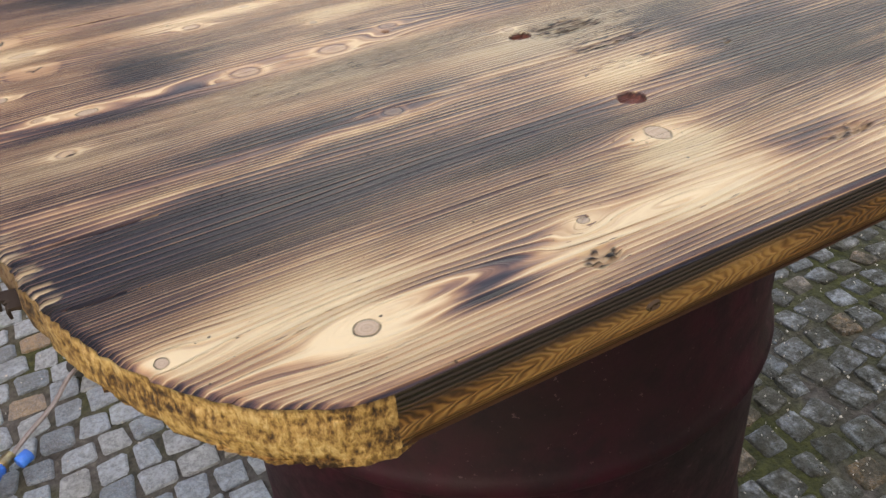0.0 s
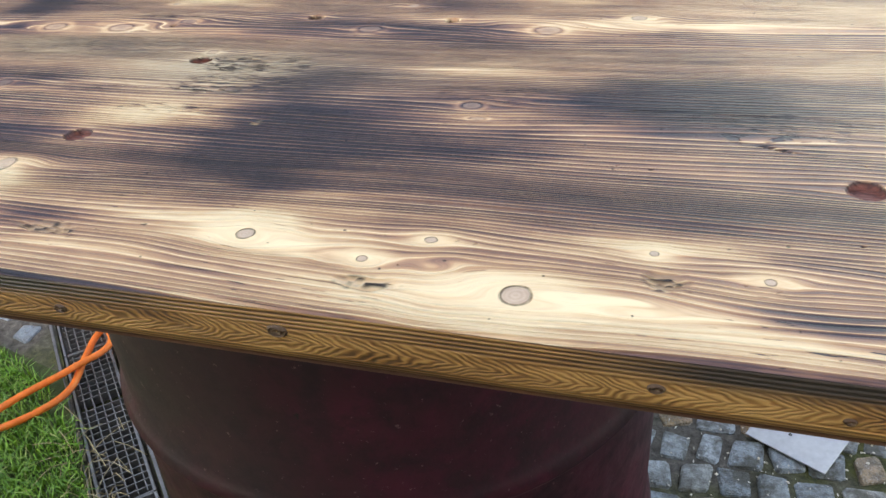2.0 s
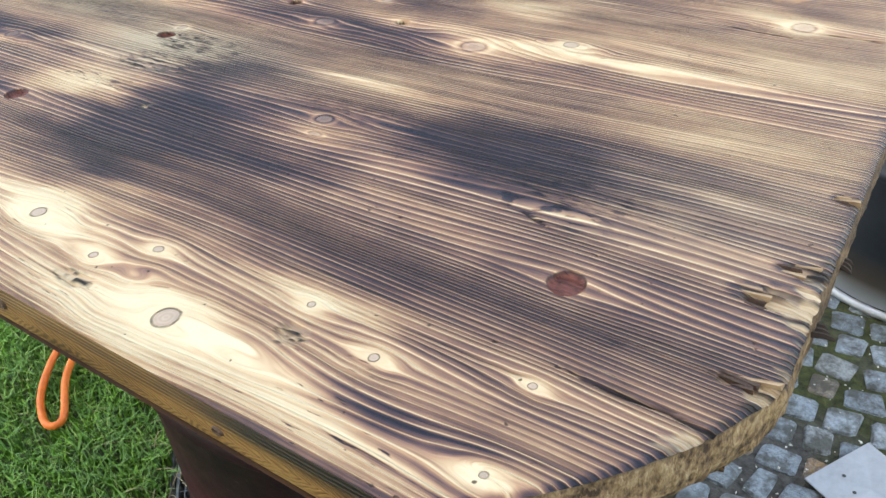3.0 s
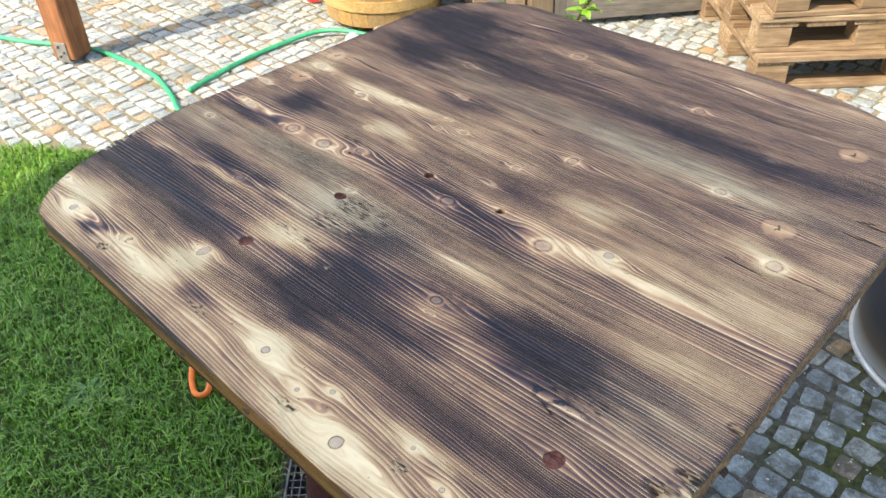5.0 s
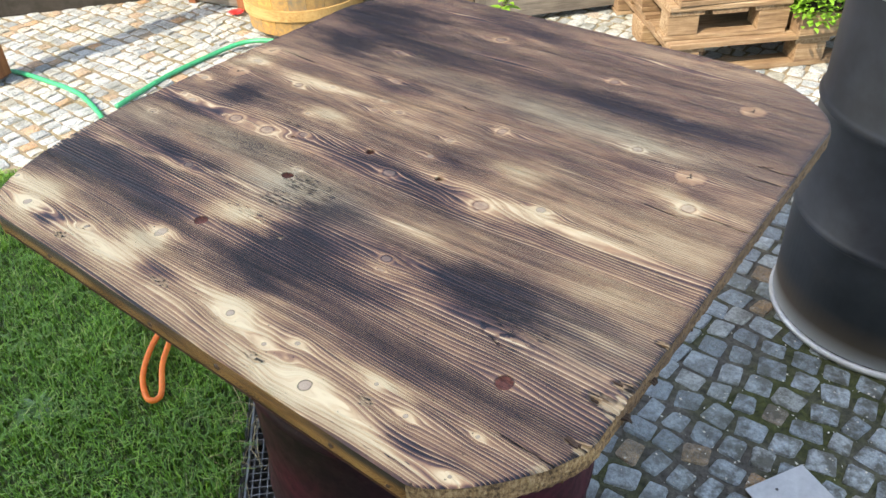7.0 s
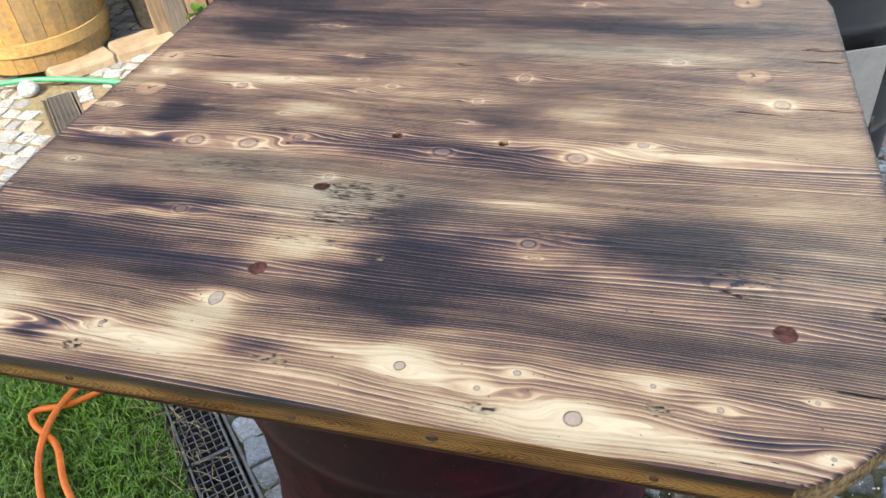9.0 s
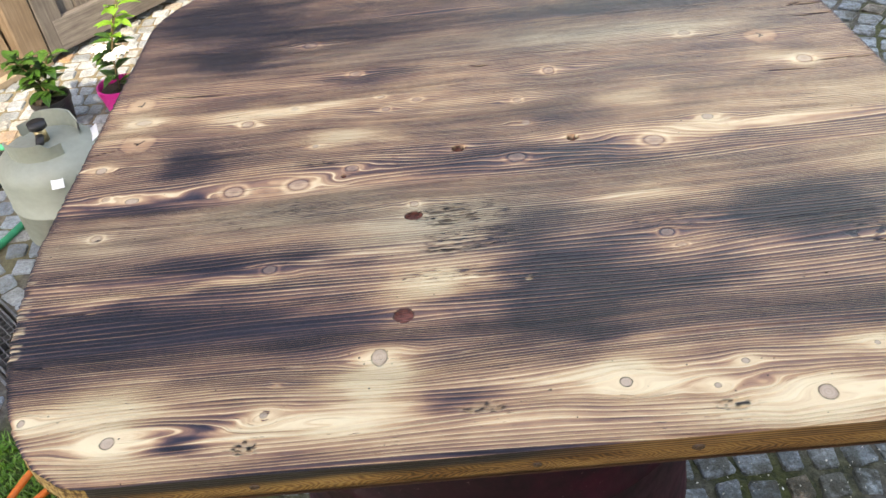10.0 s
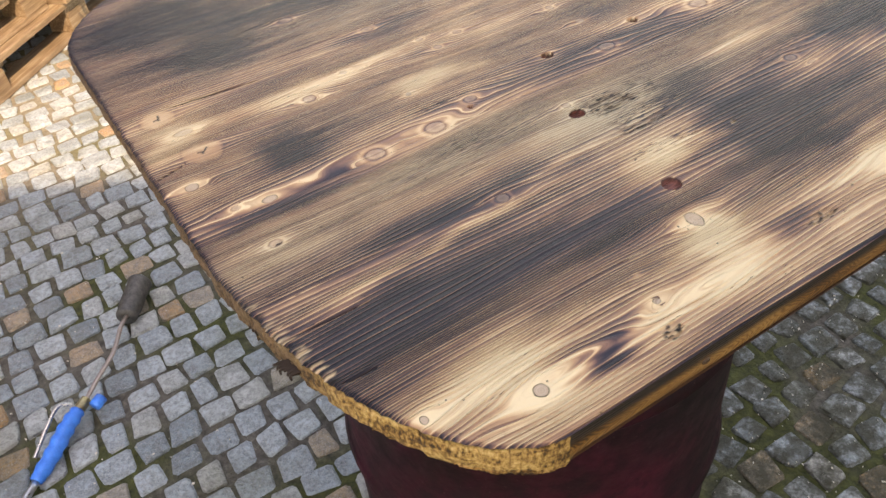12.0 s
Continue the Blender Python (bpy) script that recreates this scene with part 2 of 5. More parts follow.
def vnoise(x, y, seed=0):
    """Smooth value noise between -1 and 1, one cell a unit."""
    x, y = np.asarray(x, float) + 37.3 * seed, np.asarray(y, float) + 11.9 * seed
    i, j = np.floor(x).astype(int), np.floor(y).astype(int)
    a, b = x - i, y - j
    a, b = a * a * (3 - 2 * a), b * b * (3 - 2 * b)
    at = lambda p, q: LATTICE[p % 256, q % 256]
    return 2 * ((at(i, j) * (1 - a) + at(i + 1, j) * a) * (1 - b) + (at(i, j + 1) * (1 - a) + at(i + 1, j + 1) * a) * b) - 1


def corner(v, a, n):
    v = np.clip(v, 0, 1)
    return a * (1 - (1 - v**n) ** (1 / n))


def left_edge(y):
    e = -0.448 + corner((FRONT + 0.30 - y) / 0.30, 0.128, 2) + corner((y - BACK + 0.16) / 0.16, 0.16, 1.8)
    split = np.exp(-(((y + 0.245) / 0.055) ** 2))
    e += 0.0012 * vnoise(y * 260, 0, 3) + split * (0.0022 * np.abs(vnoise(y * 420, 0, 4)) + 0.0015 * vnoise(y * 90, 0, 5) + 0.001)
    return e


def right_edge(y):
    e = 0.4385 - 0.021 * np.maximum(y + 0.3, 0) - corner((FRONT + 0.125 - y) / 0.125, 0.102, 1.4) - corner((y - BACK + 0.14) / 0.14, 0.205, 1.8)
    return e - 0.0004 * vnoise(y * 260, 0, 6) - 0.003 * np.exp(-(((y + 0.248) / 0.03) ** 2)) * np.abs(vnoise(y * 220, 0, 8))


# knots as (x, y, half length, half width, halo), board by board
KNOTS = [
    (-0.317, -0.395, 0.0085, 0.0085, 0.9), (-0.205, -0.382, 0.0050, 0.0045, 0.5), (0.059, -0.381, 0.0072, 0.0072, 0.8),
    (0.122, -0.391, 0.0042, 0.0040, 0.5), (0.148, -0.371, 0.0050, 0.0042, 0.5), (0.194, -0.405, 0.0108, 0.0105, 0.8),
    (0.246, -0.365, 0.0034, 0.0034, 0.6), (0.292, -0.378, 0.0040, 0.0040, 0.5), (0.356, -0.359, 0.0032, 0.0032, 0.4),
    (-0.389, -0.370, 0.0046, 0.0056, 0.3), (-0.198, -0.355, 0.0016, 0.0016, 0.2), (0.362, -0.405, 0.0030, 0.0030, 0.8),
]
KNOTS += [
    (-0.121, -0.336, 0.0066, 0.0096, 0.5), (-0.220, -0.222, 0.0062, 0.0058, 0.1), (0.129, -0.221, 0.0062, 0.0052, 0.1),
    (-0.091, -0.147, 0.0042, 0.0042, 0.2), (0.137, -0.239, 0.0050, 0.0022, 0.2), (-0.394, -0.155, 0.0058, 0.0045, 0.3),
]
KNOTS += [
    (-0.374, -0.099, 0.0075, 0.0052, 0.43), (-0.402, -0.092, 0.0045, 0.0036, 0.3), (-0.271, -0.100, 0.0105, 0.0085, 0.2),
    (-0.206, -0.098, 0.0110, 0.0090, 0.2), (-0.153, -0.078, 0.0070, 0.0050, 0.2), (0.013, -0.086, 0.0100, 0.0075, 0.2),
    (0.152, -0.079, 0.0105, 0.0090, 0.25), (0.030, -0.024, 0.0052, 0.0052, 0.5), (0.215, -0.046, 0.0062, 0.0058, 0.43),
    (-0.194, -0.031, 0.0034, 0.0034, 0.43), (0.026, 0.023, 0.0045, 0.0045, 0.2), (-0.422, -0.039, 0.0065, 0.0065, 0.43),
    (-0.120, 0.031, 0.0042, 0.0042, 0.2), (-0.275, 0.027, 0.0070, 0.0060, 0.3),
]
KNOTS += [
    (-0.126, 0.059, 0.0042, 0.0036, 0.2), (-0.085, 0.046, 0.0050, 0.0040, 0.2), (-0.224, 0.051, 0.0045, 0.0040, 0.3),
    (-0.398, 0.052, 0.0100, 0.0060, 0.3), (0.069, 0.082, 0.0060, 0.0080, 0.2), (0.352, 0.053, 0.0085, 0.0085, 0.4),
    (-0.158, 0.119, 0.0070, 0.0060, 0.3), (-0.219, 0.206, 0.0085, 0.0070, 0.2), (0.253, 0.243, 0.0070, 0.0050, 0.2),
    (0.241, 0.141, 0.0070, 0.0060, 0.2), (-0.114, 0.338, 0.0080, 0.0080, 0.2), (0.120, 0.300, 0.0070, 0.0070, 0.2),
]
# large branch knots with a star crack: (x, y, radius, turn of the crack)
STARS = [(-0.395, 0.008, 0.022, 40), (-0.411, 0.092, 0.020, 70), (0.325, 0.116, 0.021, 110), (0.322, 0.320, 0.020, 95)]
# open bores: (x, y, half length, half width, depth)
HOLES = [(-0.102, -0.293, 0.0088, 0.0084, 0.0032), (0.338, -0.295, 0.0092, 0.0092, 0.0032), (-0.092, -0.164, 0.0090, 0.0068, 0.0036),
         (-0.044, -0.060, 0.0072, 0.0060, 0.011), (0.073, -0.060, 0.0064, 0.0055, 0.011), (-0.161, -0.090, 0.0030, 0.0030, 0.006)]
# torn knots: (x, y, half length, half width, depth)
TORN = [(-0.216, -0.409, 0.009, 0.006, 0.003), (-0.046, -0.392, 0.016, 0.005, 0.003), (0.131, -0.408, 0.014, 0.005, 0.003),
        (0.251, -0.384, 0.009, 0.007, 0.003), (0.433, -0.168, 0.009, 0.0050, 0.0035), (0.427, -0.262, 0.018, 0.0080, 0.0045),
        (0.431, -0.236, 0.013, 0.0060, 0.0040), (0.429, -0.317, 0.016, 0.0040, 0.0030), (0.004, -0.262, 0.0035, 0.003, 0.002), (-0.394, -0.156, 0.005, 0.003, 0.002), (-0.060, -0.170, 0.026, 0.014, 0.0016),
        (-0.055, -0.215, 0.03, 0.006, 0.0014)]
# cracks: (x, y, half length, slope)
CRACKS = [(-0.350, 0.103, 0.050, -0.10), (-0.010, 0.110, 0.012, -0.12), (0.408, 0.187, 0.026, 0.08), (0.405, 0.158, 0.028, 0.06),
          (0.390, 0.190, 0.012, 0.35), (0.400, -0.346, 0.045, -0.03), (0.400, 0.047, 0.045, 0.0), (-0.395, -0.256, 0.030, -0.05),
          (-0.430, -0.005, 0.018, 0.35), (-0.405, -0.314, 0.015, -0.1), (0.300, -0.257, 0.010, -0.3), (0.330, 0.032, 0.03, -0.1)]
# where the torch stayed longer: (x, y, half length, half width, amount)
BURNS = [
    (-0.360, -0.285, 0.110, 0.034, 0.50), (-0.190, -0.300, 0.120, 0.026, 0.25), (-0.271, -0.208, 0.085, 0.017, 0.36), (0.020, -0.298, 0.056, 0.040, 0.52), (0.030, -0.248, 0.050, 0.030, 0.24),
    (0.122, -0.278, 0.060, 0.024, 0.24), (0.008, -0.195, 0.040, 0.030, 0.28), (0.265, -0.203, 0.062, 0.034, 0.50), (0.350, -0.172, 0.05, 0.016, 0.14), (0.230, -0.320, 0.130, 0.022, 0.16),
    (-0.265, -0.397, 0.032, 0.018, 0.42), (-0.137, 0.112, 0.07, 0.022, 0.22), (-0.265, 0.248, 0.08, 0.03, 0.24), (-0.064, -0.387, 0.034, 0.010, 0.22), (0.330, -0.401, 0.036, 0.012, 0.26), (-0.318, -0.041, 0.042, 0.034, 0.42),
]
BURNS += [
    (-0.367, -0.114, 0.080, 0.012, 0.32), (-0.320, 0.190, 0.066, 0.040, 0.34), (-0.147, 0.232, 0.098, 0.030, 0.22), (0.200, 0.232, 0.180, 0.022, 0.36),
    (0.036, -0.080, 0.090, 0.016, 0.28), (0.117, -0.108, 0.080, 0.012, 0.20), (0.067, -0.015, 0.051, 0.022, 0.18), (0.330, 0.085, 0.06, 0.014, 0.15),
    (-0.340, 0.320, 0.080, 0.060, 0.42), (-0.100, 0.400, 0.120, 0.030, 0.15), (0.380, -0.320, 0.060, 0.016, 0.08), (-0.170, -0.150, 0.09, 0.03, 0.10),
]
PALES = [
    (-0.350, -0.362, 0.055, 0.020, 0.34), (-0.122, -0.358, 0.034, 0.024, 0.34), (0.056, -0.378, 0.050, 0.018, 0.36), (-0.165, -0.396, 0.070, 0.012, 0.34),
    (0.246, -0.360, 0.050, 0.010, 0.26), (0.195, -0.412, 0.110, 0.014, 0.28), (-0.062, -0.256, 0.062, 0.024, 0.34), (-0.080, -0.185, 0.110, 0.034, 0.20), (-0.200, -0.150, 0.11, 0.030, 0.12), (-0.120, -0.285, 0.05, 0.03, 0.14), (0.370, -0.130, 0.090, 0.050, 0.17), (-0.160, -0.018, 0.055, 0.022, 0.34),
    (-0.250, 0.051, 0.100, 0.014, 0.30), (0.257, -0.062, 0.110, 0.013, 0.28), (-0.410, 0.042, 0.040, 0.034, 0.22), (0.148, 0.005, 0.045, 0.014, 0.20),
    (0.310, 0.073, 0.040, 0.024, 0.22), (-0.404, -0.166, 0.070, 0.022, 0.16), (0.340, -0.025, 0.120, 0.040, 0.16), (0.20, 0.155, 0.12, 0.022, 0.16),
    (0.376, -0.410, 0.024, 0.010, 0.20), (0.15, 0.42, 0.2, 0.03, 0.12), (0.140, -0.240, 0.05, 0.018, 0.16), (0.120, -0.165, 0.07, 0.022, 0.16),
    (-0.365, -0.244, 0.06, 0.007, 0.24), (-0.255, -0.234, 0.07, 0.007, 0.24), (-0.145, -0.216, 0.06, 0.008, 0.18),
]
GREYS = [(-0.060, -0.180, 0.13, 0.045, 0.7), (-0.20, -0.145, 0.14, 0.03, 0.55), (0.14, 0.165, 0.20, 0.036, 0.75), (-0.38, -0.17, 0.10, 0.035, 0.4), (0.37, -0.21, 0.08, 0.05, 0.4), (-0.05, 0.17, 0.2, 0.03, 0.4)]


# where the surface is torn into short dashes: (x, y, half length, half width, amount)
ROUGH = [(-0.055, -0.168, 0.045, 0.018, 1.0), (-0.040, -0.205, 0.055, 0.016, 0.9), (-0.060, -0.250, 0.050, 0.014, 0.7), (-0.200, -0.140, 0.110, 0.022, 0.55),
         (0.310, -0.235, 0.050, 0.030, 0.55), (-0.185, -0.062, 0.030, 0.010, 0.6), (0.150, -0.205, 0.080, 0.020, 0.4), (0.240, 0.150, 0.060, 0.012, 0.4)]
# places where the rings spread into a flame, with no knot: (x, y, reach, stretch)
SWELLS = [(0.245, -0.405, 0.011, 3.2), (0.376, -0.408, 0.013, 2.4), (0.158, -0.388, 0.008, 1.6), (-0.275, -0.393, 0.010, 3.5), (-0.160, -0.394, 0.009, 4.5),
          (-0.330, -0.224, 0.008, 12.0), (0.165, -0.208, 0.010, 5.0), (0.265, -0.064, 0.010, 8.0), (-0.250, 0.051, 0.008, 8.0), (0.30, -0.245, 0.009, 6.0),
          (-0.05, 0.270, 0.012, 7.0), (0.18, 0.395, 0.014, 8.0), (-0.22, 0.390, 0.012, 6.0), (0.10, -0.165, 0.006, 7.0)]
# year ring width along y, board by board, and the ring count that follows from it
RING_Y = np.linspace(-0.50, 0.52, 2041)
RING_WIDTH = np.interp(RING_Y, [-0.43, -0.36, -0.342, -0.310, -0.290, -0.225, -0.200, -0.150, -0.112, -0.100, -0.060, -0.040, 0.04, 0.06, 0.128, 0.200, 0.330, 0.450],
                       [0.0044, 0.0040, 0.0026, 0.0025, 0.0037, 0.0044, 0.0034, 0.0024, 0.0023, 0.0042, 0.0040, 0.0027, 0.0027, 0.0034, 0.0027, 0.0029, 0.0035, 0.0035])


def blob(x, y, cx, cy, rx, ry):
    return np.exp(-1.1 * (((x - cx) / rx) ** 2 + ((y - cy) / ry) ** 2) ** 1.15)


def ring_count(u):
    width = RING_WIDTH * np.exp(0.30 * vnoise(RING_Y * 55, 0, 81) + 0.22 * vnoise(RING_Y * 170, 0, 82))
    return np.interp(u, RING_Y, np.cumsum((RING_Y[1] - RING_Y[0]) / width))


def grain_fields(x, y, board):
    """Height and pattern of the scorched face: ring count, burn, knots, holes, torn spots and cracks."""
    wide = 0.006 - 0.0025 * (board == 0) + 0.005 * (board == 3)
    u = y + wide * vnoise(x * 3.2, y * 16, 10 + (board > 1) * board) + 0.0022 * vnoise(x * 9, y * 45, 20 + (board > 1) * board)
    burn = np.interp(y, [-0.43, -0.37, -0.31, -0.2, -0.1, -0.05, 0.1, 0.25, 0.45], [0.27, 0.33, 0.44, 0.45, 0.44, 0.38, 0.41, 0.49, 0.48])
    jx, jy = x + 0.016 * vnoise(x * 22, y * 40, 31) + 0.006 * vnoise(x * 60, y * 160, 33) + 0.014 * vnoise(x * 7, y * 260, 37), y + 0.007 * vnoise(x * 25, y * 50, 32) + 0.0015 * vnoise(x * 30, y * 420, 34)
    burn += 0.09 * vnoise(x * 9, y * 22, 35) + 0.06 * vnoise(x * 26, y * 80, 36)
    for cx, cy, rx, ry, amount in BURNS:
        burn += 1.35 * amount * blob(jx, jy, cx, cy, rx, ry)
    for cx, cy, rx, ry, amount in PALES:
        burn -= 1.25 * amount * blob(jx, jy, cx, cy, rx, ry)
    knot, calm = np.full_like(x, 3.0), np.ones_like(x)
    z, hole, raw, crack_shade, grey, rough, plug = (np.zeros_like(x) for _ in range(7))
    for cx, cy, rx, ry, amount in GREYS:
        grey = np.maximum(grey, amount * blob(jx, jy, cx, cy, rx, ry))
    for cx, cy, rx, ry, amount in ROUGH:
        rough = np.maximum(rough, amount * blob(jx, jy, cx, cy, rx, ry))
    for cx, cy, reach, stretch in SWELLS:
        dx, dy = x - cx, y - cy
        u = u - 0.92 * dy * reach**2 / ((dx / stretch) ** 2 + dy**2 + reach**2)
    for kx, ky, rx, ry, halo in KNOTS:
        dx, dy = x - kx, y - ky
        loose = 1.0 if ky < -0.342 else 0.85 if halo > 0.42 else 0.3
        d = np.hypot(dx / rx, dy / ry) / (0.60 if ky < -0.342 else 0.9) * (1 + 0.07 * vnoise(5 + 2 * np.arctan2(dy, dx), kx * 90, 40))
        reach = (1.45 if board == 0 else 1.9 if board == 3 else 1.5) * ry
        flow = np.hypot(dx / (2.3 if board == 0 else 2.6), dy)
        u = u - dy * reach**2 / (flow**2 + reach**2)
        u = u + (0.42 if board == 3 else 0.25) * ry * vnoise(x / (2.6 * ry), y / (1.7 * ry), kx * 9) * np.exp(-((flow / (2.6 * ry)) ** 2))
        plug = np.where(d < knot, loose, plug)
        knot = np.minimum(knot, d)
        near = np.hypot(dx / (1.9 * rx), dy / (1.45 * ry))
        calm = calm * (1 - (0.85 if loose > 0.5 else 0.6) * np.exp(-(near**2)))
        burn -= (0.07 + 0.42 * halo) * np.exp(-((np.hypot(dx / (2.7 * rx), dy / (1.7 * ry))) ** 2))
        if loose < 0.5:
            burn += 0.16 * np.exp(-((np.hypot(dx / rx, dy / ry) / 0.45) ** 2)) + 0.20 * np.exp(-(((d - 1.05) / 0.15) ** 2)) - 0.12 * np.exp(-(((d - 1.6) / 0.3) ** 2))
    for kx, ky, r, turn in STARS:
        dx, dy = x - kx, y - ky
        d = np.hypot(dx, dy * 1.1) * (1 + 0.10 * vnoise(3 * np.arctan2(dy, dx) + 9, kx * 50, 43))
        u = u - dy * (0.66 * r) ** 2 / (np.hypot(dx / 2.6, dy) ** 2 + (0.7 * r) ** 2)
        disc = np.exp(-((d / (0.9 * r)) ** 8))
        calm = calm * (1 - 0.9 * disc)
        burn += (0.25 + 0.06 * vnoise(x * 90, y * 90, 42) - burn) * 0.8 * disc + 0.08 * np.exp(-(((d - 0.95 * r) / 0.0016) ** 2))
        for k in range(3):
            c, s = math.cos(radians(turn + 125 * k)), math.sin(radians(turn + 125 * k))
            a, b = dx * c + dy * s, -dx * s + dy * c
            line = np.abs(b - 0.0010 * vnoise(a * 260, k, 44)) / 0.0011
            crack_shade = np.maximum(crack_shade, np.clip(1.4 - line, 0, 1) * (a > 0) * (a < (0.42, 0.22, 0.14)[k] * r))
    for kx, ky, rx, ry, depth in HOLES:
        rx, ry = 0.95 * rx, 0.95 * ry
        dx, dy = x - kx, y - ky
        d = np.hypot(dx / rx, dy / ry) * (1 + 0.05 * vnoise(3 + 2.2 * np.arctan2(dy, dx), ky * 70, 45))
        u = u - dy * (1.1 * ry) ** 2 / (np.hypot(dx / 3.0, dy) ** 2 + (1.15 * ry) ** 2)
        inside = np.clip((1.04 - d) / 0.14, 0, 1)
        z -= depth * inside
        hole = np.maximum(hole, np.maximum(2.0 - d, 0))
        # deep bores: the shade at their floor goes into the colour
        if depth > 0.01:
            crack_shade = np.maximum(crack_shade, 0.9 * np.clip((0.85 - d) / 0.2, 0, 1))
        burn -= (0.26 if depth > 0.01 else 0.12) * np.exp(-((d / 1.8) ** 2))
    for kx, ky, rx, ry, depth in TORN:
        dx, dy = x - kx, y - ky
        d = np.hypot(dx / rx, dy / ry) + 0.28 * vnoise(x * 190, y * 420, 46)
        inside = np.clip(1.15 - d, 0, 1)
        old = depth < 0.002
        rag = vnoise(x * (150 if old else 90 if kx > 0.4 else 260), y * (1500 if old else 430 if kx > 0.4 else 800), 47)
        z -= depth * np.clip(inside * 2, 0, 1) * (0.55 + 0.6 * rag)
        gouge = kx > 0.4 and depth > 0.003
        raw = np.maximum(raw, np.clip(inside * 1.6, 0, 1) * np.clip((0.85 if gouge else 0.55) + 0.9 * rag, 0, 1) * (0.25 if old else 0.9))
        crack_shade = np.maximum(crack_shade, np.clip(inside * 3, 0, 1) * np.clip(-2.6 * rag - (0.9 if gouge else 0.25), 0, 1))
        if gouge:
            burn += 0.3 * np.exp(-(((d - 1.1) / 0.25) ** 2))
            crack_shade = np.maximum(crack_shade, np.clip(inside * 4, 0, 1) * np.clip((kx - 0.55 * rx - x) / 0.004, 0, 0.9))
    for kx, ky, half, slope in CRACKS:
        dx = x - kx
        b = np.abs(y - ky - slope * dx - 0.0010 * vnoise(x * 120, ky * 99, 48))
        width = (0.0016 if ky > 0.1 else 0.0009) * np.clip(1.05 - (dx / half) ** 2, 0, 1)
        line = np.clip(1.5 - b / (width + 1e-5), 0, 1)
        crack_shade = np.maximum(crack_shade, line)
        z -= 0.0016 * line
    # splintered ends of the boards
    for near, edge, lo, hi, seed in ((x - left_edge(y), 0.012, -0.335, -0.185, 51), (right_edge(y) - x, 0.010, -0.37, -0.20, 52)):
        comb = 0.55 * vnoise(y * 640, x * 40, seed) + 0.45 * vnoise(y * 170, x * 60, seed + 5)
        zone = np.clip((y - lo) / 0.02, 0, 1) * np.clip((hi - y) / 0.02, 0, 1)
        s = zone * np.clip(comb * 4.0 - 0.4, 0, 1) * np.clip((edge * (0.6 + 0.8 * np.abs(comb)) - near) / 0.003, 0, 1)
        raw = np.maximum(raw, 0.95 * s)
        z -= 0.0012 * s
        # shade between the splinters, put into the colour as dark streaks
        crack_shade = np.maximum(crack_shade, zone * np.clip(-5 * comb - 1.6, 0, 1) * np.clip((0.7 * edge - near) / 0.004, 0, 0.85))
    # char along the rims
    rim = np.minimum(np.minimum(x - left_edge(y), right_edge(y) - x), np.minimum(y - FRONT, BACK - y))
    flame = np.where(y - FRONT < 0.015, np.interp(x, [-0.03, 0.05, 0.21, 0.27], [1, 0.2, 0.2, 1]), 1)
    burn += flame * (0.30 * np.exp(-((rim / 0.0030) ** 2)) + 0.08 * np.exp(-((rim / 0.010) ** 2)))
    z -= 0.0014 * np.exp(-((rim / 0.0016) ** 2))
    return z, ring_count(u), np.clip(burn, 0.02, 0.86), knot, plug, calm, hole, raw, crack_shade, grey, rough


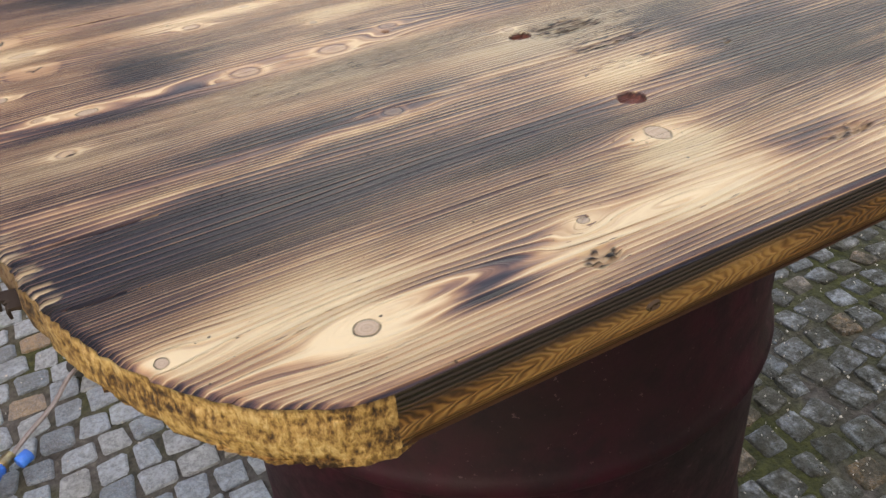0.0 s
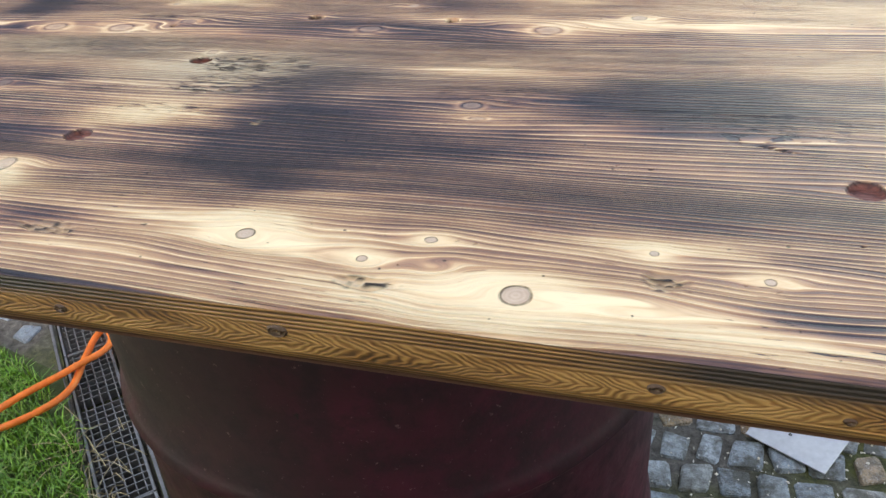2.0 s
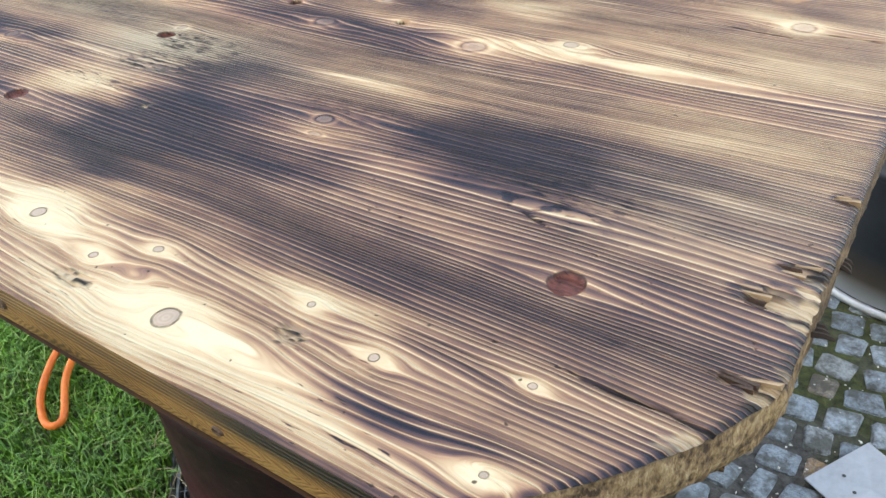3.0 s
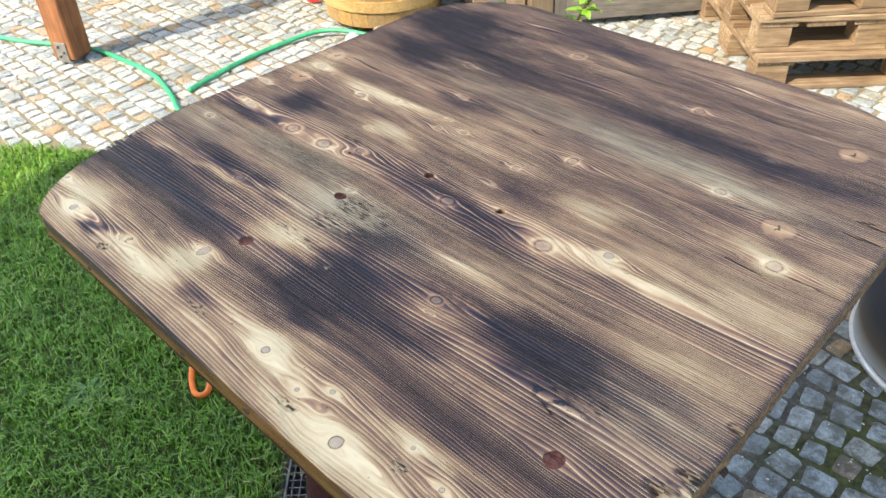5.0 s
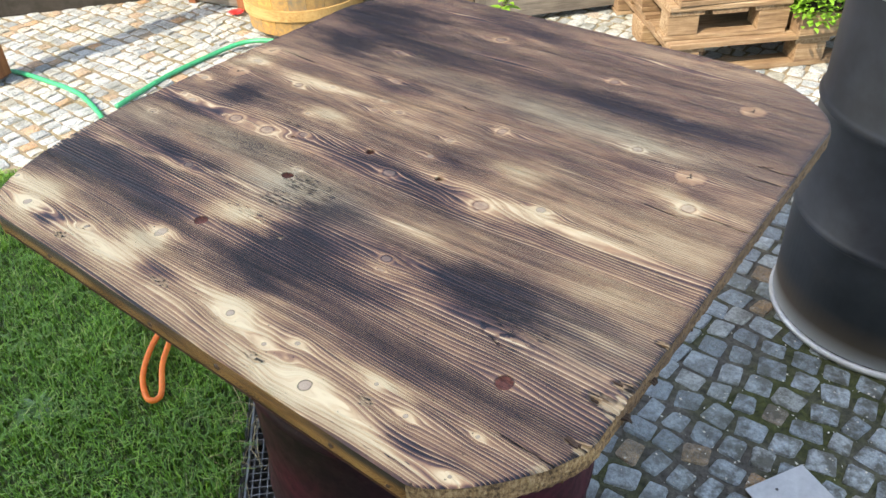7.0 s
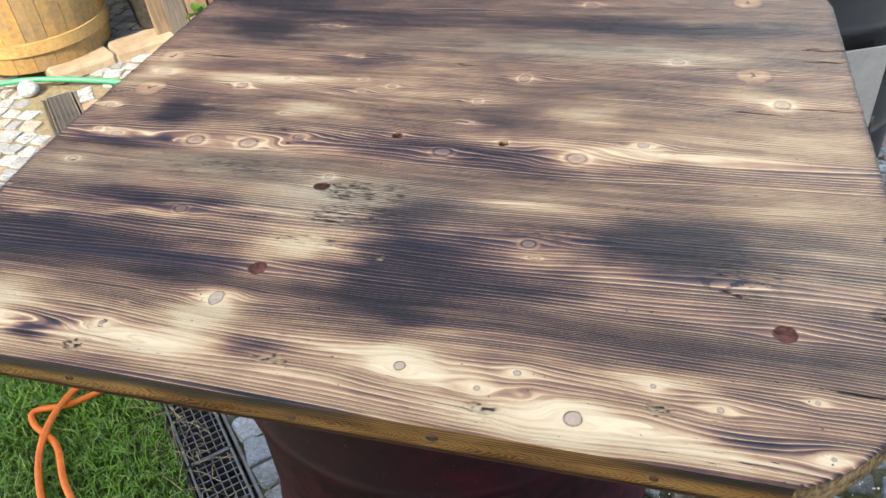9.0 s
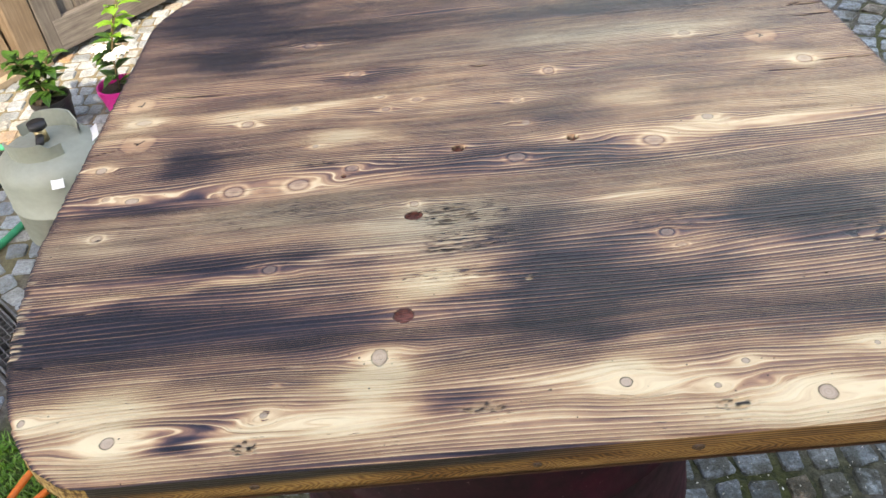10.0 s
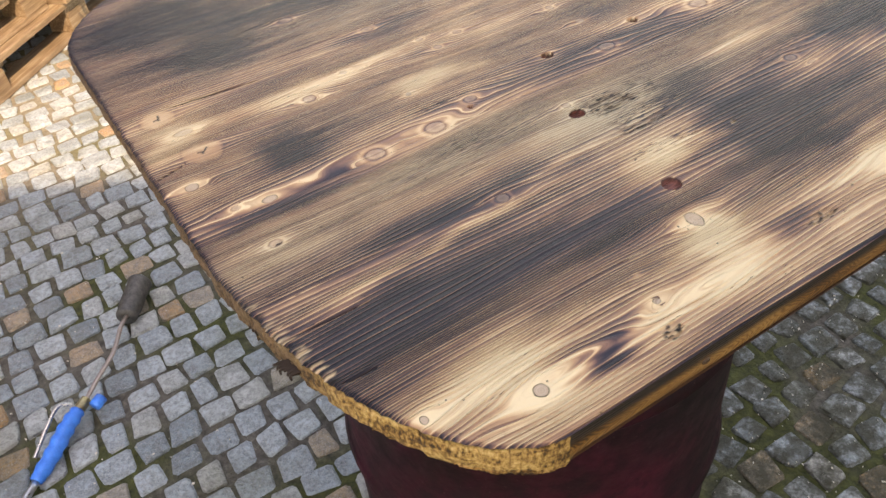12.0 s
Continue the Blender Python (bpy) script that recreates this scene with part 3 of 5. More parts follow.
def plank(board):
    y0, y1 = SEAMS[board] + 0.00006, SEAMS[board + 1] - 0.00006
    rows = np.concatenate([[0, 0.0003, 0.0008, 0.0014], np.arange(0.0022, y1 - y0 - 0.0022, 0.0011), y1 - y0 - np.array([0.0014, 0.0008, 0.0003, 0])]) + y0
    cols = np.concatenate([[0, 0.0012, 0.0028], np.linspace(0.0048, 0.9952, 820), [0.9972, 0.9988, 1]])
    nr, nc = len(rows), len(cols)
    lo, hi = left_edge(rows), right_edge(rows)
    y = np.repeat(rows, nc)
    x = (lo[:, None] + cols[None, :] * (hi - lo)[:, None]).ravel()
    z, *fields = grain_fields(x, y, board)
    seam = np.minimum(y - y0 if board else y * 0 + 1, y1 - y if board < 7 else y * 0 + 1)
    z = z - 0.00025 * np.exp(-((seam / 0.0006) ** 2))
    verts = [np.stack([x, y, TOP + z], 1)]
    idx = np.arange(nr * nc).reshape(nr, nc)
    quads = [np.stack([idx[:-1, :-1], idx[:-1, 1:], idx[1:, 1:], idx[1:, :-1]], -1).reshape(-1, 4)]
    slot = [np.zeros(len(quads[0]), int)]
    # the four sides, in five steps down, rough where they were sawn
    base = nr * nc
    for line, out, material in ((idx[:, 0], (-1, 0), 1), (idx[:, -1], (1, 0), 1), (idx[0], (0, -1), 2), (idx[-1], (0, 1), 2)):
        top = verts[0][line]
        ring = [line]
        for k in range(1, 6):
            f = k / 5
            p = top.copy()
            p[:, 2] = top[:, 2] + (UNDER - top[:, 2]) * f
            bulge = 0.0010 * vnoise(p[:, 0] * 150 + p[:, 1] * 170, p[:, 2] * 260, 60 + material) * (material == 1)
            bulge = bulge + (0.0008 * math.sin(math.pi * f) - 0.002 * (k == 5)) * (1 if board in (0, 7) or material == 1 else 0)
            if material == 2 and 0 < board < 7:
                bulge = 0.0 * f
            count = np.arange(len(line))
            if board == 0 or (material == 2 and board == 7):
                bulge = bulge * np.clip(count / 6, 0, 1)
            if board == 7 or (material == 2 and board == 0):
                bulge = bulge * np.clip((len(line) - 1 - count) / 6, 0, 1)
            p[:, 0] += out[0] * bulge
            p[:, 1] += out[1] * bulge
            verts.append(p)
            ring.append(np.arange(base, base + len(line)))
            base += len(line)
        for a, b in zip(ring, ring[1:]):
            q = np.stack([a[:-1], b[:-1], b[1:], a[1:]], -1)
            if out in ((1, 0), (0, -1)):
                q = q[:, ::-1]
            quads.append(q)
            slot.append(np.full(len(q), material))
        if out == (-1, 0):
            under_l = ring[-1]
        elif out == (1, 0):
            under_r = ring[-1]
    quads.append(np.stack([under_l[:-1], under_l[1:], under_r[1:], under_r[:-1]], -1))
    slot.append(np.full(nr - 1, 2))
    verts, quads, slot = np.concatenate(verts), np.concatenate(quads), np.concatenate(slot)
    me = bpy.data.meshes.new("plank")
    me.from_pydata(verts.tolist(), [], quads.tolist())
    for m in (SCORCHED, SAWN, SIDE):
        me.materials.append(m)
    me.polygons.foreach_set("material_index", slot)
    me.polygons.foreach_set("use_smooth", slot == 0)
    for name, values in zip(("grain", "burn", "knot", "plug", "calm", "hole", "raw", "crack_shade", "grey", "rough"), fields):
        a = me.attributes.new(name, "FLOAT", "POINT")
        a.data.foreach_set("value", np.concatenate([values, np.zeros(len(verts) - nr * nc)]).astype(np.float32))
    me.update()
    ob = new("plank", me)
    ob.parent = table
    return ob


table = tagged(new("table_top"), "square scorched softwood table top with rounded corners on a drum", "table top")
for board in range(8):
    plank(board)


# ---------------------------------------------------------------- materials of the yard
def noisy(name, dark_c, light_c, scale=30.0, rough=0.7, metal=0.0, bump=0.001, stretch=(1, 1, 1), vary=0.0):
    """A plain surface with grain at two scales."""
    g = Graph(name)
    p = g.scaled(g.place(), *stretch)
    n = g.math("ADD", g.math("MULTIPLY", g.noise(p, scale, 4.0, 0.6), 0.65), g.math("MULTIPLY", g.noise(p, scale * 6, 3.0, 0.6), 0.35))
    if vary:
        n = g.math("ADD", n, g.math("MULTIPLY", g.math("SUBTRACT", g.random(), 0.5), vary))
    col = g.ramp(n, (0.32, dark_c), (0.68, light_c))
    if bump:
        g.bump(n, bump, 0.6)
    return g.done(col, g.span(n, 0.3, 0.7, min(1.0, rough + 0.1), max(0.05, rough - 0.1)), metal)


def sett_stone(name, source):
    g = Graph(name)
    p = g.place()
    world_p = g.node("ShaderNodeNewGeometry").outputs["Position"]
    r = g.random() if source == "object" else g.island()
    base = g.ramp(r, (0.0, (0.25, 0.325, 0.38)), (0.35, (0.45, 0.545, 0.61)), (0.7, (0.54, 0.63, 0.68)), (0.90, (0.56, 0.58, 0.55)), (0.93, (0.46, 0.36, 0.26)), (1.0, (0.56, 0.30, 0.11)))
    cloud = g.noise(world_p, 26.0, 4.0, 0.65)
    chip = g.noise(world_p, 95.0, 4.0, 0.7)
    grit = g.noise(world_p, 420.0, 2.0, 0.7)
    col = g.mix(g.span(cloud, 0.32, 0.62, 0.55, 0.0), base, (0.17, 0.185, 0.19))
    col = g.mix(g.span(chip, 0.42, 0.56, 0.45, 0.0), col, (0.12, 0.12, 0.115))
    col = g.mix(g.span(grit, 0.5, 0.68, 0.0, 0.6), col, (0.60, 0.60, 0.60))
    col = g.mix(g.span(g.noise(world_p, 5.0, 3.0), 0.50, 0.70, 0.0, 0.45), col, (0.11, 0.115, 0.06))
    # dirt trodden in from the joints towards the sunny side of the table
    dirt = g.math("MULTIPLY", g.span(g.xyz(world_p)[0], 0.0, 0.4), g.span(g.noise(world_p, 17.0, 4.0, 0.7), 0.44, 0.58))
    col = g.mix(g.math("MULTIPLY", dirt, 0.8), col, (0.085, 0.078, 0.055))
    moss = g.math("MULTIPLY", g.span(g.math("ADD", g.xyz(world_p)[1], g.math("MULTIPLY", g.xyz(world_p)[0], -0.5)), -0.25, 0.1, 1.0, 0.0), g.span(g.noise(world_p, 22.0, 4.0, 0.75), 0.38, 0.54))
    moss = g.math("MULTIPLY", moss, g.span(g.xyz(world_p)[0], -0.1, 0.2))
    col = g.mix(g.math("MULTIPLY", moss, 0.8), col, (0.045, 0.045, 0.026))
    height = g.math("ADD", cloud, g.math("MULTIPLY", chip, 0.8))
    g.bump(g.math("ADD", height, g.math("MULTIPLY", grit, 0.3)), 0.014, 1.0)
    return g.done(col, 0.8)


def joint_soil():
    g = Graph("joint_soil")
    p = g.place()
    n, m = g.noise(p, 60.0, 4.0, 0.7), g.noise(p, 3.2, 3.0, 0.6)
    col = g.ramp(n, (0.3, (0.045, 0.04, 0.033)), (0.6, (0.13, 0.118, 0.10)), (0.8, (0.26, 0.24, 0.21)))
    moss = g.ramp(n, (0.3, (0.022, 0.026, 0.010)), (0.7, (0.095, 0.105, 0.030)))
    damp = g.span(g.xyz(p)[0], 0.1, 0.4, 0.0, 0.05)
    col = g.mix(g.span(g.math("ADD", m, damp), 0.44, 0.60), col, moss)
    # paler, warmer joints on the far side of the yard
    far = g.math("SUBTRACT", g.xyz(p)[1], g.math("MULTIPLY", g.xyz(p)[0], 0.9))
    pale_far = g.math("MULTIPLY", g.span(g.math("ADD", far, g.math("MULTIPLY", m, 0.6)), 2.1, 2.7), 0.45)
    col = g.mix(pale_far, col, g.ramp(n, (0.3, (0.22, 0.18, 0.12)), (0.7, (0.44, 0.38, 0.27))))
    g.bump(n, 0.01, 1.0)
    return g.done(col, 0.95)


def grass_blade():
    g = Graph("grass_blade")
    r = g.island()
    col = g.ramp(r, (0.0, (0.036, 0.125, 0.010)), (0.5, (0.090, 0.26, 0.020)), (0.90, (0.19, 0.40, 0.04)), (1.0, (0.34, 0.37, 0.15)))
    col = g.mix(g.span(g.noise(g.place(), 7.0, 2.0), 0.35, 0.65, 0.0, 0.4), col, (0.07, 0.17, 0.025))
    return g.done(col, 0.5, 0.0)


def drum_paint():
    """Dark oxblood paint, rubbed and scorched."""
    g = Graph("oxblood_paint")
    p = g.place()
    n = g.noise(p, 9.0, 4.0, 0.6)
    col = g.ramp(n, (0.3, (0.018, 0.004, 0.008)), (0.55, (0.046, 0.006, 0.015)), (0.75, (0.085, 0.010, 0.024)))
    soot = g.span(g.noise(g.scaled(p, 1, 1, 0.6), 4.5, 4.0, 0.65), 0.45, 0.62)
    col = g.mix(g.math("MULTIPLY", soot, 0.6), col, (0.014, 0.009, 0.010))
    chip = g.span(g.noise(p, 75.0, 3.0, 0.7), 0.66, 0.70)
    patch = g.span(g.noise(p, 6.0, 1.0), 0.5, 0.6)
    col = g.mix(g.math("MULTIPLY", chip, patch), col, (0.012, 0.009, 0.008))
    blot = g.noise(p, 28.0, 5.0, 0.7)
    col = g.mix(g.span(blot, 0.46, 0.60, 0.0, 0.6), col, (0.013, 0.007, 0.010))
    col = g.mix(g.span(g.noise(p, 160.0, 3.0, 0.7), 0.66, 0.72, 0.0, 0.5), col, (0.16, 0.10, 0.11))
    g.bump(g.math("ADD", n, g.math("MULTIPLY", blot, 0.5)), 0.004, 0.4)
    return g.done(col, g.span(blot, 0.3, 0.7, 0.50, 0.68), Specular_IOR_Level=0.22)


def fire_paint():
    """Anthracite paint that the fire burnt off near the foot."""
    g = Graph("anthracite_paint")
    p = g.place()
    z = g.xyz(p)[2]
    n = g.noise(p, 7.0, 4.0, 0.6)
    col = g.ramp(n, (0.3, (0.017, 0.020, 0.027)), (0.7, (0.042, 0.049, 0.063)))
    edge = g.math("ADD", z, g.math("MULTIPLY", g.noise(p, 2.0, 1.0), 0.06))
    rust = g.span(edge, 0.09, 0.17, 1.0, 0.0)
    col = g.mix(g.math("MULTIPLY", rust, 0.75), col, (0.16, 0.115, 0.085))
    bare = g.span(edge, 0.05, 0.105, 1.0, 0.0)
    col = g.mix(bare, col, (0.56, 0.59, 0.63))
    g.bump(n, 0.003, 0.3)
    return g.done(col, 0.5, g.math("MULTIPLY", bare, 0.3), Specular_IOR_Level=0.35)


def old_wood(name, a, b, c, scale=1.0):
    """Sawn outdoor wood: grain along x of the piece."""
    g = Graph(name)
    p = g.place()
    o = g.math("MULTIPLY", g.random(), 31.0)
    v = g.node("ShaderNodeVectorMath", {0: p, 1: g.vec(o, o, o)}, operation="ADD").outputs[0]
    n = g.noise(g.scaled(v, 6 * scale, 90 * scale, 90 * scale), 1.0, 4.0, 0.65, 0.3)
    m = g.noise(v, 9.0 * scale, 3.0)
    t = g.math("ADD", g.math("MULTIPLY", n, 0.65), g.math("MULTIPLY", m, 0.35))
    col = g.ramp(t, (0.33, a), (0.5, b), (0.68, c))
    col = g.mix(g.math("MULTIPLY", g.random(), 0.5), col, a)
    g.bump(n, 0.002, 0.6)
    return g.done(col, 0.75)


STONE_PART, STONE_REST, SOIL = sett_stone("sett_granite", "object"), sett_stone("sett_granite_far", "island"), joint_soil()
RED_SETT = noisy("red_sett", (0.16, 0.115, 0.105), (0.30, 0.215, 0.195), 30.0, 0.8, bump=0.006, vary=0.3)
BLADE, DRUM, FIRE = grass_blade(), drum_paint(), fire_paint()
TURF = noisy("turf_soil", (0.02, 0.03, 0.008), (0.06, 0.09, 0.02), 40.0, 0.95, bump=0.01)
ZINC = noisy("zinc", (0.13, 0.135, 0.14), (0.27, 0.275, 0.28), 22.0, 0.5, 0.6, 0.0006)
ZINC_PLATE = noisy("zinc_plate", (0.44, 0.45, 0.46), (0.62, 0.63, 0.64), 14.0, 0.5, 0.35, 0.0006)
BLACK_STEEL = noisy("sooty_steel", (0.035, 0.036, 0.038), (0.13, 0.125, 0.12), 45.0, 0.55, 0.5, 0.001)
BRASS = noisy("brass", (0.30, 0.22, 0.11), (0.52, 0.42, 0.25), 60.0, 0.35, 0.9, 0.0004)
STEEL = noisy("bright_steel", (0.45, 0.45, 0.45), (0.68, 0.68, 0.68), 60.0, 0.3, 0.95, 0.0003)
COPPER_PIPE = noisy("dull_copper_pipe", (0.30, 0.23, 0.20), (0.48, 0.40, 0.36), 60.0, 0.4, 0.6, 0.0003)
BLUE = noisy("blue_rubber", (0.0, 0.15, 0.62), (0.004, 0.24, 0.86), 60.0, 0.42, bump=0.0006)
ORANGE = noisy("orange_rubber", (0.62, 0.115, 0.012), (0.85, 0.20, 0.03), 50.0, 0.5, bump=0.0006)
GREEN_HOSE = noisy("green_hose", (0.004, 0.20, 0.095), (0.012, 0.36, 0.18), 40.0, 0.42, bump=0.0006)
BOTTLE = noisy("bottle_paint", (0.23, 0.255, 0.215), (0.30, 0.325, 0.28), 9.0, 0.5, bump=0.001)
PAPER = noisy("paper", (0.68, 0.70, 0.72), (0.82, 0.83, 0.84), 20.0, 0.7, bump=0.0)
RED = noisy("red_plastic", (0.55, 0.02, 0.03), (0.75, 0.05, 0.05), 30.0, 0.4, bump=0.0005)
PINK = noisy("magenta_glaze", (0.40, 0.008, 0.15), (0.58, 0.02, 0.25), 25.0, 0.35, bump=0.0005)
POTTING = noisy("potting_soil", (0.010, 0.008, 0.006), (0.05, 0.04, 0.03), 120.0, 0.95, bump=0.006)
BLACK_PLASTIC = noisy("black_plastic", (0.010, 0.010, 0.011), (0.028, 0.028, 0.03), 40.0, 0.5, bump=0.0005)
KNIT = noisy("dark_glove_knit", (0.012, 0.014, 0.016), (0.045, 0.05, 0.055), 140.0, 0.85, bump=0.003)
LIME = noisy("green_cuff", (0.008, 0.26, 0.09), (0.02, 0.42, 0.16), 90.0, 0.7, bump=0.002)
PALLET = old_wood("pallet_wood", (0.105, 0.062, 0.036), (0.26, 0.18, 0.11), (0.44, 0.36, 0.26))
POST = old_wood("glazed_post", (0.10, 0.035, 0.014), (0.20, 0.075, 0.028), (0.29, 0.13, 0.055))
GREY_WOOD = old_wood("weathered_boards", (0.055, 0.05, 0.046), (0.13, 0.12, 0.11), (0.22, 0.205, 0.185))
PALE_WOOD = old_wood("pale_boards", (0.10, 0.074, 0.05), (0.175, 0.13, 0.088), (0.27, 0.22, 0.165))
TUB = old_wood("tub_staves", (0.13, 0.115, 0.085), (0.31, 0.18, 0.055), (0.43, 0.275, 0.09), 0.6)
BAND = old_wood("tub_band", (0.25, 0.155, 0.055), (0.42, 0.28, 0.12), (0.52, 0.38, 0.18))
LEAF = noisy("leaf", (0.018, 0.065, 0.012), (0.05, 0.14, 0.022), 30.0, 0.35, bump=0.001, vary=0.3)
YOUNG_LEAF = noisy("young_leaf", (0.09, 0.23, 0.02), (0.19, 0.38, 0.045), 30.0, 0.4, bump=0.001, vary=0.3)
HERB_LEAF = noisy("herb_leaf", (0.08, 0.22, 0.022), (0.20, 0.42, 0.05), 60.0, 0.45, bump=0.001)
PETAL = noisy("white_petal", (0.78, 0.77, 0.70), (0.86, 0.86, 0.82), 30.0, 0.55, bump=0.0005)
STEM = noisy("stem", (0.06, 0.045, 0.02), (0.13, 0.10, 0.05), 60.0, 0.7)
STEP_STONE = noisy("threshold_stone", (0.20, 0.16, 0.11), (0.34, 0.285, 0.215), 14.0, 0.85, bump=0.008)
RENDER = noisy("wall_shade_render", (0.42, 0.39, 0.33), (0.52, 0.49, 0.43), 8.0, 0.9, bump=0.004)
# near-black colour stands in for the shade inside the shed
SHADED_WALL = noisy("shaded_shed_boards", (0.010, 0.009, 0.008), (0.03, 0.027, 0.024), 6.0, 0.9, bump=0.004)
DRY_GRASS = noisy("dry_grass", (0.20, 0.16, 0.085), (0.42, 0.36, 0.22), 60.0, 0.8, bump=0.0)


# ---------------------------------------------------------------- builders
def empty(name, label, category, place=(0, 0, 0), turn=0.0, group="", kind=""):
    e = tagged(new(name), label, category, group, kind)
    e.matrix_basis = pose(*place, 0, 0, turn)
    return e


def bevel(bm, width, n=1):
    bmesh.ops.bevel(bm, geom=list(bm.edges), offset=width, segments=n, profile=0.6, affect="EDGES")


def block(name, size, place, material, parent, turn=(0, 0, 0), edge=0.003, label="", wear=0.0, seed=0):
    """A sawn or cast piece with broken edges, its length along x."""
    bm = bmesh.new()
    box(bm, *(-s / 2 for s in size), *(s / 2 for s in size))
    bevel(bm, edge)
    if wear:
        r = random.Random(seed)
        for v in bm.verts:
            v.co += Vector([r.uniform(-wear, wear) for _ in range(3)])
    ob = part(name, bm, material, parent, label)
    ob.matrix_basis = pose(*place, *turn)
    return ob


def tube_mesh(bm, points, radius, n=10, smooth=6):
    """A round tube along a soft curve through the points."""
    pts = [Vector(p) for p in points]
    path = []
    for i in range(len(pts) - 1):
        a, b, c, d = pts[max(i - 1, 0)], pts[i], pts[i + 1], pts[min(i + 2, len(pts) - 1)]
        for k in range(smooth):
            t = k / smooth
            path.append(0.5 * (2 * b + (c - a) * t + (2 * a - 5 * b + 4 * c - d) * t * t + (3 * b - a - 3 * c + d) * t**3))
    path.append(pts[-1])
    rings, side = [], Vector((0, 0, 1))
    for i, p in enumerate(path):
        way = (path[min(i + 1, len(path) - 1)] - path[max(i - 1, 0)]).normalized()
        s = way.cross(side)
        s = s.normalized() if s.length > 1e-4 else way.orthogonal().normalized()
        w = s.cross(way)
        r = radius(i / (len(path) - 1)) if callable(radius) else radius
        rings.append([bm.verts.new(p + r * (math.cos(2 * math.pi * k / n) * s + math.sin(2 * math.pi * k / n) * w)) for k in range(n)])
    for a, b in zip(rings, rings[1:]):
        for k in range(n):
            bm.faces.new((a[k], a[(k + 1) % n], b[(k + 1) % n], b[k]))
    bm.faces.new(rings[0][::-1])
    bm.faces.new(rings[-1])


def tube(name, points, radius, material, parent=None, label="", n=10, smooth=6):
    bm = bmesh.new()
    tube_mesh(bm, points, radius, n, smooth)
    return part(name, bm, material, parent, label, smooth=True)


def leaf_mesh(bm, base, way, length, width, droop=0.3, fold=0.25):
    """A pointed leaf, folded along its rib and hanging over."""
    way = Vector(way).normalized()
    side = way.cross(Vector((0, 0, 1)))
    side = side.normalized() if side.length > 1e-3 else Vector((1, 0, 0))
    up = side.cross(way)
    spine, rims = [], []
    for f, w in ((0, 0.08), (0.25, 0.75), (0.5, 1.0), (0.75, 0.7), (1.0, 0.02)):
        c = Vector(base) + way * length * f - Vector((0, 0, 1)) * droop * length * f * f
        spine.append(bm.verts.new(c))
        rims.append([bm.verts.new(c + s * side * width / 2 * w + up * fold * width / 2 * w) for s in (-1, 1)])
    for i in range(4):
        bm.faces.new((spine[i], spine[i + 1], rims[i + 1][0], rims[i][0]))
        bm.faces.new((spine[i + 1], spine[i], rims[i][1], rims[i + 1][1]))


# small pieces of the table top
KNOT_WOOD = plain("side_knot_wood", (0.075, 0.038, 0.018), 0.6)
CHAR_WOOD = plain("charred_splinter", (0.035, 0.02, 0.013), 0.8)
for kx, kz, r_ in ((-0.208, 0.916, 0.0028), (-0.012, 0.914, 0.0026), (0.098, 0.918, 0.0036), (0.252, 0.915, 0.0026), (0.318, 0.912, 0.0018)):
    bm = bmesh.new()
    lathe(bm, [(0.0003, 0.0004), (0.45 * r_, 0.0010), (0.62 * r_, 0.0003), (0.8 * r_, 0.0011), (r_, 0.0002), (1.1 * r_, -0.001)], 14)
    o = part("side_knot", bm, KNOT_WOOD, table, "small dark knot in the board side")
    o.matrix_basis = pose(kx, FRONT - 0.0006, kz, 90, 0, 0) @ Matrix.Diagonal((1.35, 0.9, 1, 1))
for sx, sy, turn, ln in ((-0.4365, -0.262, 165, 0.010), (-0.4355, -0.270, 175, 0.006), (-0.440, -0.215, 190, 0.004), (0.4365, -0.255, 12, 0.010), (0.4355, -0.200, -14, 0.008)):
    bm = bmesh.new()
    for q in range(3):
        a = radians(turn + 14 * (q - 1))
        tube_mesh(bm, [(-0.006, 0.003 * (q - 1), 0.0), (0.5 * ln * math.cos(a - radians(turn)), 0.003 * (q - 1), 0.001), (ln * (1 - 0.2 * q), 0.0035 * (q - 1), -0.002 * q)], lambda f: 0.0022 * (1 - 0.7 * f), 5, 3)
    o = part("splinter", bm, CHAR_WOOD, table, "charred splinter at the sawn edge")
    o.matrix_basis = pose(sx, sy, 0.914, 0, 0, turn)

# the lowest layer of the boards hangs loose at one corner
bm = bmesh.new()
strip = []
for k in range(60):
    yy = FRONT + 0.0004 + 0.040 * (k / 59) ** 1.5
    hem = float(left_edge(np.array(yy))) + 0.0008 + 0.0014 * float(vnoise(k * 0.7, 0, 91))
    low = 0.8985 + 0.0008 * float(vnoise(k * 0.4, 3, 92)) + 0.0035 * (k / 59) ** 2
    strip.append([bm.verts.new(c) for c in ((hem, yy, 0.9025), (hem + 0.0012, yy, low), (hem + 0.040, yy + 0.012, low), (hem + 0.040, yy + 0.012, 0.9018))])
for a_, b_ in zip(strip, strip[1:]):
    for q in range(4):
        bm.faces.new((a_[q], a_[(q + 1) % 4], b_[(q + 1) % 4], b_[q]))
bm.faces.new(strip[0][::-1])
bm.faces.new(strip[-1])
part("loose_layer", bm, SAWN, table, "loose splintered bottom layer at the corner")
SLIVER = noisy("fresh_sliver", (0.22, 0.12, 0.06), (0.62, 0.43, 0.26), 160.0, 0.75, stretch=(0.2, 1, 1))
BURNT_SLIVER = noisy("burnt_sliver", (0.02, 0.012, 0.010), (0.13, 0.07, 0.045), 160.0, 0.8)
chips = random.Random(14)
